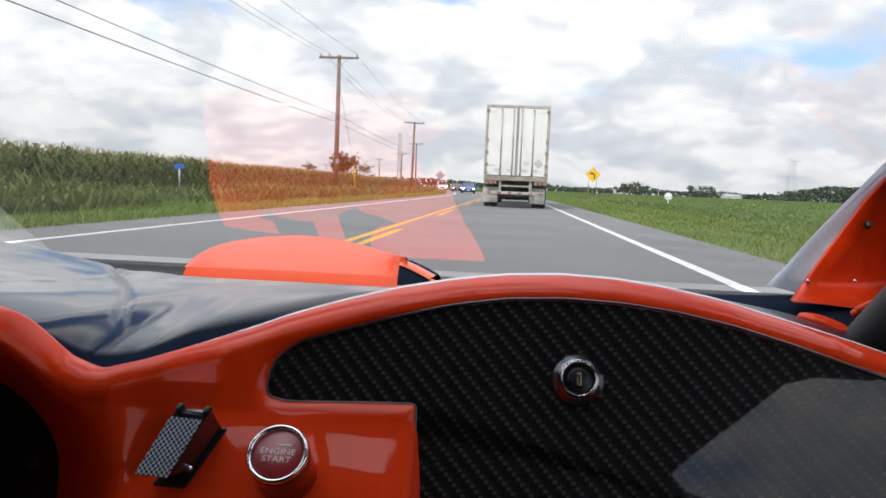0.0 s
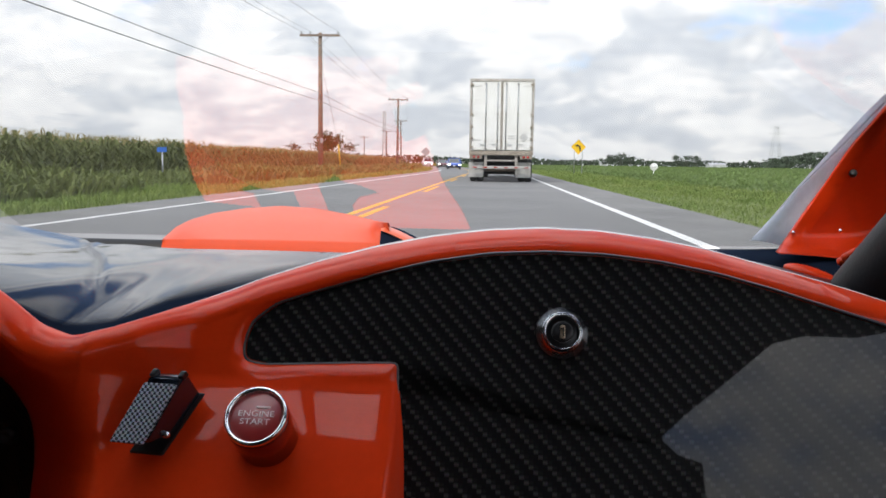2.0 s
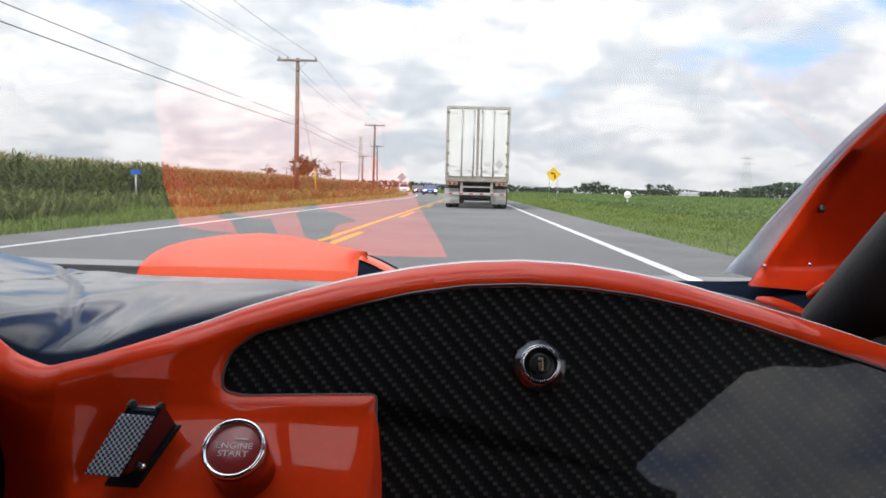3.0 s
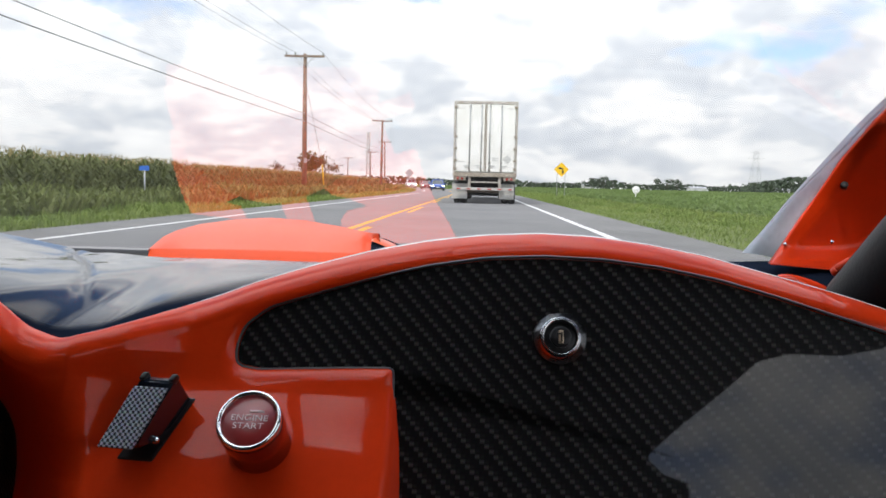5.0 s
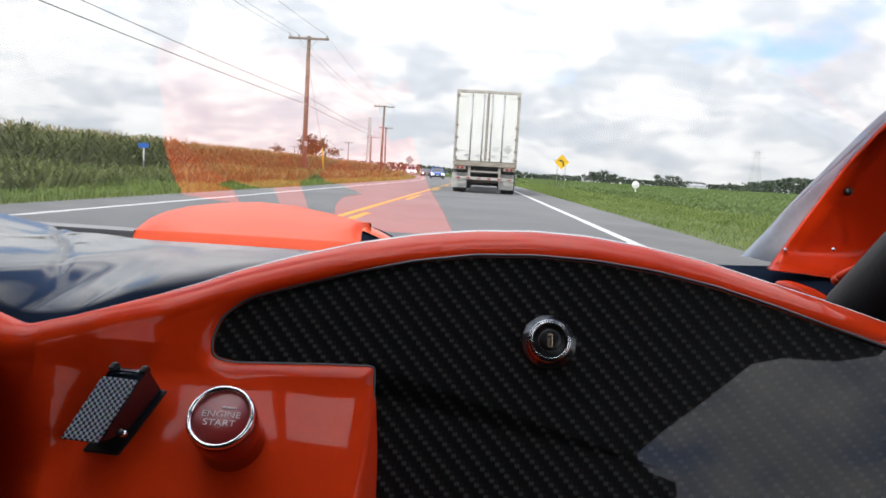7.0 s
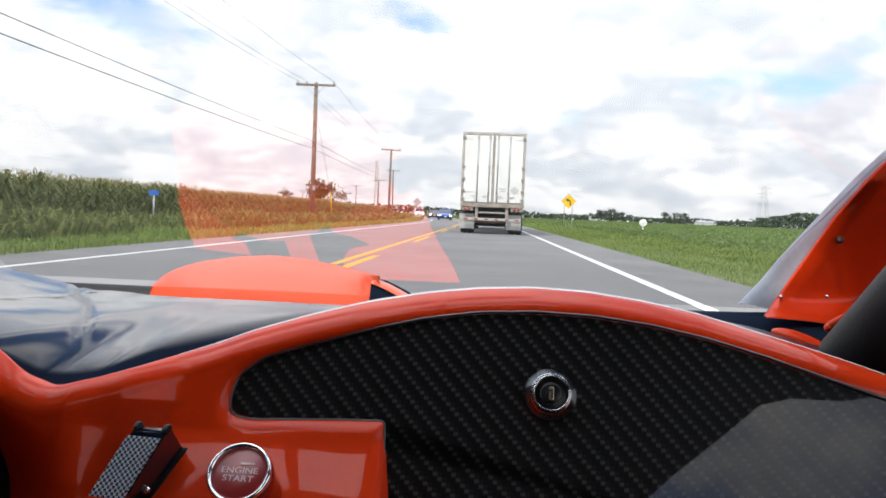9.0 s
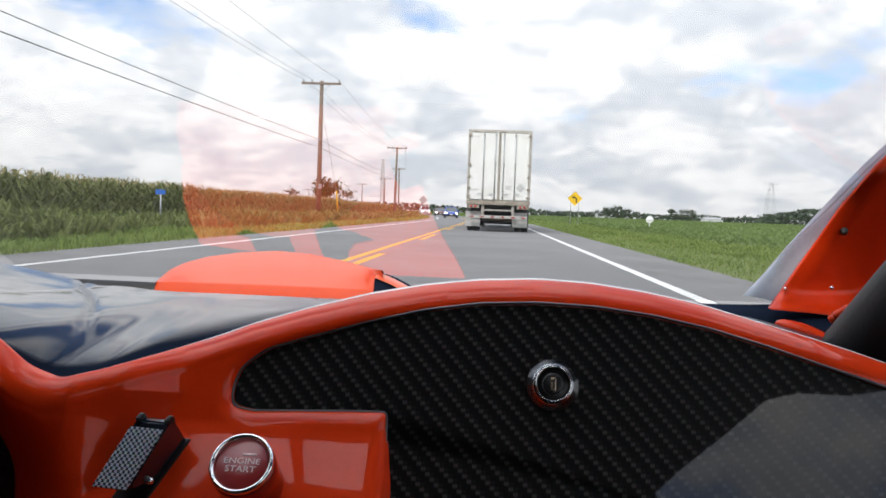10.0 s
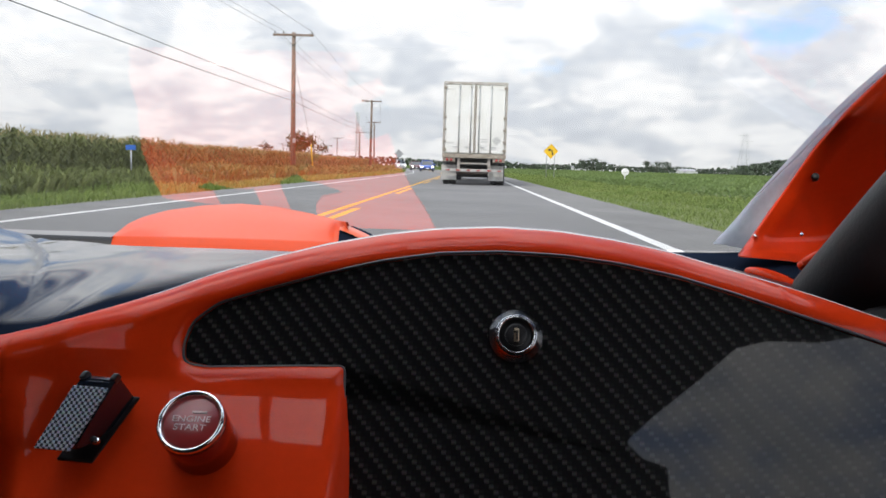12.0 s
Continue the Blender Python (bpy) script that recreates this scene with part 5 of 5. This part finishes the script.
def build_curve_sign(m):
    t = thing("road_sign", "yellow diamond warning sign with black curve arrow on two posts", "road sign", m)
    k = bmesh.new()
    box(k, 0, 0, 0, 0.80, 0.006, 0.80, 0.03, Matrix.Translation((0, 0, 2.15)) @ Matrix.Rotation(radians(45), 4, "Y"))
    part("sign_plate", k, M_SIGN, t, "yellow diamond plate")
    # the arrow: a bent stem that turns left, and a pointed head
    bm = bmesh.new()
    path = [(0.14, -0.32), (0.14, -0.10), (0.11, 0.02), (0.03, 0.09), (-0.06, 0.10)]
    path = [(x - 0.02, z) for x, z in path]
    prev = None
    for i, (x, z) in enumerate(path):
        a, b = path[max(0, i - 1)], path[min(len(path) - 1, i + 1)]
        d = Vector((b[0] - a[0], b[1] - a[1])).normalized()
        n_ = Vector((-d.y, d.x)) * 0.05
        pr = [bm.verts.new((x + s * n_.x, -0.006, 2.15 + z + s * n_.y)) for s in (-1, 1)]
        if prev:
            bm.faces.new((prev[0], prev[1], pr[1], pr[0]))
        prev = pr
    bm.faces.new([bm.verts.new((x, -0.006, 2.15 + z)) for x, z in ((-0.07, -0.02), (-0.07, 0.22), (-0.26, 0.10))])
    r = bmesh.ops.extrude_face_region(bm, geom=list(bm.faces))
    for v in [e for e in r["geom"] if isinstance(e, bmesh.types.BMVert)]:
        v.co.y += 0.0025
    bmesh.ops.recalc_face_normals(bm, faces=bm.faces)
    part("arrow", bm, M_SIGN_BLACK, t, "black curve arrow")
    for sx in (-0.30, 0.30):
        rod_part("post", t, M_GALV, (sx, 0.03, 0), (sx, 0.03, 2.35), 0.03, n=10, label="galvanised steel post")
    return t


build_curve_sign(pose(6.3, 60.0, 0.0, 0, 0, -3))
mk = thing("marker_post", "small round white marker on a thin post in the grass", "marker post", pose(9.2, 46.0, 0.0))
k = bmesh.new()
lathe(k, [(0.0, -0.01), (0.21, -0.01), (0.22, 0.0), (0.21, 0.01), (0.0, 0.012)], Matrix.Translation((0, -0.02, 0.75)) @ Matrix.Rotation(radians(90), 4, "X"), 32)
part("marker_plate", k, M_WHITE, mk, "round white plate")
rod_part("post", mk, M_WHITE, (0, 0, 0), (0, 0, 0.7), 0.03)
k = bmesh.new()
box(k, 0, -0.036, 0.73, 0.22, 0.006, 0.05)
part("marking_bar", k, M_GREYMARK, mk)
blue = thing("road_marker", "small blue marker plate on a thin steel post in the weeds", "road sign", pose(-9.1, 21.0, 0.0, 0, 0, 8))
box_part("marker_plate", blue, M_BLUE_PLATE, (0, -0.03, 1.05), (0.26, 0.006, 0.13), 0.002, "blue rectangular plate")
rod_part("post", blue, M_GALV, (0, 0, 0), (0, 0, 1.12), 0.022, n=8)
far_sign = thing("road_sign", "grey back of a diamond warning sign on two posts", "road sign", pose(-6.9 + bend(96), 96.0, 0.0))
k = bmesh.new()
box(k, 0, 0, 0, 0.80, 0.006, 0.80, 0.03, Matrix.Translation((0, 0, 2.15)) @ Matrix.Rotation(radians(45), 4, "Y"))
part("sign_plate", k, M_SIGN_BACK, far_sign)
for sx in (-0.30, 0.30):
    rod_part("post", far_sign, M_GALV, (sx, -0.03, 0), (sx, -0.03, 2.35), 0.03, n=10)

# ---------------------------------------------------------------- trees, mast, pylon, farm buildings


def build_tree(name, label, m, height, spread, leaves, material, seed, leaf=0.45, trunk=0.22, low=0.5):
    rng = np.random.RandomState(seed)
    t = thing(name, label, "tree", m)
    bm = bmesh.new()
    rod(bm, (0, 0, -0.1), (0.1, 0, height * 0.55), trunk, trunk * 0.5, 10)
    tips = []
    for i in range(9):
        a = rng.uniform(0, 2 * math.pi)
        z0 = height * rng.uniform(0.2, 0.5)
        tip = Vector((math.cos(a) * spread * rng.uniform(0.4, 0.85), math.sin(a) * spread * rng.uniform(0.4, 0.85), height * rng.uniform(low, 0.92)))
        rod(bm, (0.05, 0, z0), tip, trunk * 0.35, trunk * 0.08, 6)
        tips.append(tip)
    part("trunk", smooth(bm), M_BARK, t)
    tips.append(Vector((0.1, 0, height * 0.85)))
    c = []
    for _ in range(leaves):
        q = tips[rng.randint(len(tips))]
        c.append(np.array(q) + rng.normal(size=3) * np.array([spread * 0.22, spread * 0.22, height * 0.085]))
    c = np.array(c)
    v, f = tufts(c, rng.uniform(0.6, 1.3, len(c)) * leaf)
    ob = arrays("crown", v, f, material, t)
    return t


build_tree("tree", "lone leafy tree standing behind the corn", pose(-38.5, 180.0, 0), 7.4, 3.0, 1500, M_LEAF, 4, 0.55)
for i, (x, y, h) in enumerate(((-62, 330, 9), (-75, 345, 8), (-90, 352, 8.5), (60, 420, 6), (67, 424, 7), (73, 430, 5.5), (128, 560, 8), (134, 562, 9), (142, 566, 8))):
    build_tree("tree", "distant rounded tree at the edge of the fields", pose(x, y, 0), h, h * 0.55, 420, M_FAR_LEAF, 20 + i, 1.0, 0.2, 0.22)


def build_far_woods():
    rng = np.random.RandomState(8)
    cs, ss = [], []
    # low tree lines all along the horizon
    for x in np.arange(-1300, 1300, 7.0):
        y = 1150 + 120 * noise.noise(Vector((x * 0.004, 3.1, 0)))
        h = 7.0 + 7.0 * max(0, noise.noise(Vector((x * 0.012, 0.4, 0))) + 0.25) + rng.uniform(-1, 1.5)
        n = 60
        c = np.stack([x + rng.normal(size=n) * 6, y + rng.normal(size=n) * 8, rng.uniform(0, 1, n) ** 0.8 * h], 1)
        cs.append(c)
        ss.append(rng.uniform(3.0, 5.5, n))
    # a nearer wood to the right
    for x in np.arange(195, 520, 4.5):
        y = 560 + 40 * noise.noise(Vector((x * 0.01, 7.1, 0))) - (x - 195) * 0.15
        h = (12.5 + 4 * noise.noise(Vector((x * 0.03, 1.4, 0)))) * min(1.0, 0.55 + (x - 195) / 60)
        n = 170
        c = np.stack([x + rng.normal(size=n) * 4, y + rng.normal(size=n) * 9, rng.uniform(0, 1, n) ** 0.75 * h], 1)
        cs.append(c)
        ss.append(rng.uniform(1.6, 3.4, n))
    v, f = tufts(np.concatenate(cs), np.concatenate(ss))
    tagged(arrays("far_woods", v, f, M_FAR_LEAF), "distant dark green tree lines along the horizon", "woods", kind="stuff")


build_far_woods()


def build_lattice(name, label, category, m, height, foot, head, material, bays, arms=()):
    t = thing(name, label, category, m)
    bm = bmesh.new()

    def corner(i, z):
        w = foot + (head - foot) * z / height
        return Vector((w * (1, 1, -1, -1)[i], w * (1, -1, -1, 1)[i], z))

    for i in range(4):
        rod(bm, corner(i, 0), corner(i, height), 0.11, 0.07, 6)
    part("legs", bm, material, t)
    bm = bmesh.new()
    zs = np.linspace(0, height, bays + 1)
    for z0, z1 in zip(zs, zs[1:]):
        for i in range(4):
            rod(bm, corner(i, z0), corner((i + 1) % 4, z1), 0.05, 0.05, 5)
            rod(bm, corner((i + 1) % 4, z0), corner(i, z1), 0.05, 0.05, 5)
    part("bracing", bm, material, t)
    for z, w in arms:
        bm = bmesh.new()
        box(bm, 0, 0, z, w, 0.3, 0.25, 0.02)
        for sx in (-1, 1):
            rod(bm, (sx * w / 2, 0, z), (sx * w * 0.35, 0, z + 1.6), 0.09, 0.05, 6)
        part("crossarm", bm, material, t)
    return t


mast = build_lattice("radio_mast", "slender grey lattice radio mast with panel antennas behind the fields", "mast", pose(-57, 400, 0), 27, 0.9, 0.55, M_GALV, 16)
for z in (24.5, 26.0):
    for sx in (-1, 1):
        box_part("antenna", mast, M_WHITE, (sx * 0.9, -0.6, z), (0.35, 0.25, 1.6), 0.05)
build_lattice("power_pylon", "distant grey steel power pylon above the woods", "pylon", pose(250, 720, 0), 38, 5.0, 1.3, M_GALV, 9, ((31, 15), (36, 12)))


def build_barn(m, w, d, h, label):
    t = thing("farm_building", label, "building", m)
    box_part("wall", t, M_BARN, (0, 0, h / 2), (w, d, h), 0.02)
    bm = bmesh.new()
    v = [bm.verts.new(p) for p in ((-w / 2 - 0.4, -d / 2 - 0.4, h), (w / 2 + 0.4, -d / 2 - 0.4, h), (w / 2 + 0.4, d / 2 + 0.4, h), (-w / 2 - 0.4, d / 2 + 0.4, h), (-w / 2 - 0.4, 0, h + d * 0.22), (w / 2 + 0.4, 0, h + d * 0.22))]
    for f in ((0, 1, 5, 4), (2, 3, 4, 5), (0, 4, 3), (1, 2, 5), (0, 3, 2, 1)):
        bm.faces.new([v[i] for i in f])
    part("roof", bm, M_BARN_ROOF, t)
    box_part("barn_door", t, M_BARN_ROOF, (-w * 0.2, -d / 2 - 0.03, h * 0.4), (w * 0.14, 0.06, h * 0.75), 0.01)


for x, y, w in ((130, 930, 15), (262, 950, 20), (365, 960, 17)):
    build_barn(pose(x, y, 0, 0, 0, 8), w, 10, 3.6, "long pale farm shed far across the fields")

# ---------------------------------------------------------------- crops and grass


def build_corn():
    rng = np.random.RandomState(11)
    groups, tops = [], []
    for row in range(26):
        x = -10.7 - row * 0.74
        front = row < 5
        y_end = 330 if row < 3 else 210
        step = 0.24 if front else 0.34
        ys = np.concatenate([np.arange(2 if front else 8, 60, step), np.arange(60, y_end, step * (2.2 if front else 2.6))])
        ys = ys + rng.uniform(-0.08, 0.08, len(ys))
        n = len(ys)
        bx = np.array([bend(y) for y in ys]) + x + rng.uniform(-0.10, 0.10, n)
        h = 1.27 + 0.14 * np.array([noise.noise(Vector((x * 0.15, y * 0.12, 0))) for y in ys]) + rng.uniform(-0.06, 0.07, n) + min(row, 12) * 0.014
        far = np.where(ys > 60, 1.5, 1.0)
        for lv in (np.linspace(0.10, 0.97, 10) if front else np.linspace(0.70, 0.97, 4)):
            b = np.stack([bx, ys, h * lv * 0.92], 1)
            az = rng.uniform(0, 2 * math.pi, n)
            ln = rng.uniform(0.42, 0.70, n) * (1.0 if lv < 0.9 else 0.65)
            groups.append(ribbons(b, az, ln, 0.075 * far * rng.uniform(0.8, 1.2, n), rng.uniform(0.25, 0.55, n), rng.uniform(-0.25, 0.35, n)))
        for _ in range(5):
            b = np.stack([bx, ys, h * 0.93], 1)
            tops.append(ribbons(b, rng.uniform(0, 2 * math.pi, n), rng.uniform(0.14, 0.24, n), 0.022 * far, np.full(n, 0.9), rng.uniform(0.7, 1.2, n)))
        if front:
            b = np.stack([bx, ys, np.zeros(n)], 1)
            az = rng.uniform(0, 2 * math.pi, n)
            groups.append(ribbons(b, az, h * 0.9, 0.032 * far, np.full(n, 0.5), np.full(n, 1.0)))
    v, f = joined(groups)
    tagged(arrays("corn_crop", v, f, M_CORN), "tall green corn in rows beside the road", "corn", kind="stuff")
    v, f = joined(tops)
    tagged(arrays("corn_tassels", v, f, M_TASSEL), "pale tan tassels on top of the corn", "corn", kind="stuff")


def scatter_blades(name, x0, x1, n, y0, y1, h0, h1, w, material, label, category, seed, power=1.8):
    """Many grass blades, thicker near the camera."""
    rng = np.random.RandomState(seed)
    y = y0 + (y1 - y0) * rng.uniform(0, 1, n) ** power
    x = rng.uniform(x0, x1, n) + np.array([bend(a) for a in y])
    patch = np.array([noise.noise(Vector((a * 0.5, b * 0.25, seed))) for a, b in zip(x, y)])
    h = rng.uniform(h0, h1, n) * (1 + 0.7 * patch)
    far = 1 + np.maximum(0, y - 15) / 22
    v, f = ribbons(np.stack([x, y, np.full(n, 0.01)], 1), rng.uniform(0, 2 * math.pi, n), h * 0.8, w * far, rng.uniform(0.6, 1.1, n), rng.uniform(0.6, 1.3, n))
    return tagged(arrays(name, v, f, material), label, category, kind="stuff")


build_corn()
scatter_blades("verge_grass", LEFT_EDGE - 1.7, LEFT_EDGE + 0.02, 26000, 3, 160, 0.10, 0.24, 0.020, M_GRASS, "short green grass along the road edge", "grass", 31)
scatter_blades("verge_weeds", -10.5, LEFT_EDGE - 1.3, 30000, 4, 170, 0.28, 0.62, 0.05, M_WEED, "tangled tall weeds in front of the corn", "weeds", 32)
scatter_blades("verge_grass", RIGHT_EDGE - 0.02, 5.9, 40000, 4, 160, 0.04, 0.11, 0.014, M_GRASS, "short mown grass along the shoulder", "grass", 33)
scatter_blades("field_grass", 5.3, 7.9, 24000, 6, 170, 0.09, 0.20, 0.022, M_GRASS, "longer grass at the field edge", "grass", 34)


def build_soy():
    rng = np.random.RandomState(41)
    n = 150000
    y = 8 + 290 * rng.uniform(0, 1, n) ** 1.9
    x = 7.5 + rng.uniform(0, 1, n) ** 1.4 * (32 + y * 0.75)
    row = np.round(x / 0.76) * 0.76 + rng.normal(size=n) * 0.16
    x = np.where(y < 60, row, x) + np.array([bend(a) for a in y])
    z = 0.26 + 0.10 * np.array([noise.noise(Vector((a * 0.12, b * 0.08, 5))) for a, b in zip(x, y)]) + rng.uniform(-0.16, 0.09, n)
    v, f = tufts(np.stack([x, y, np.maximum(z, 0.03)], 1), rng.uniform(0.07, 0.14, n) * (1 + np.maximum(0, y - 20) / 28), 1.4)
    tagged(arrays("soy_crop", v, f, M_SOY), "low leafy green soybean field beside the road", "soybeans", kind="stuff")


build_soy()
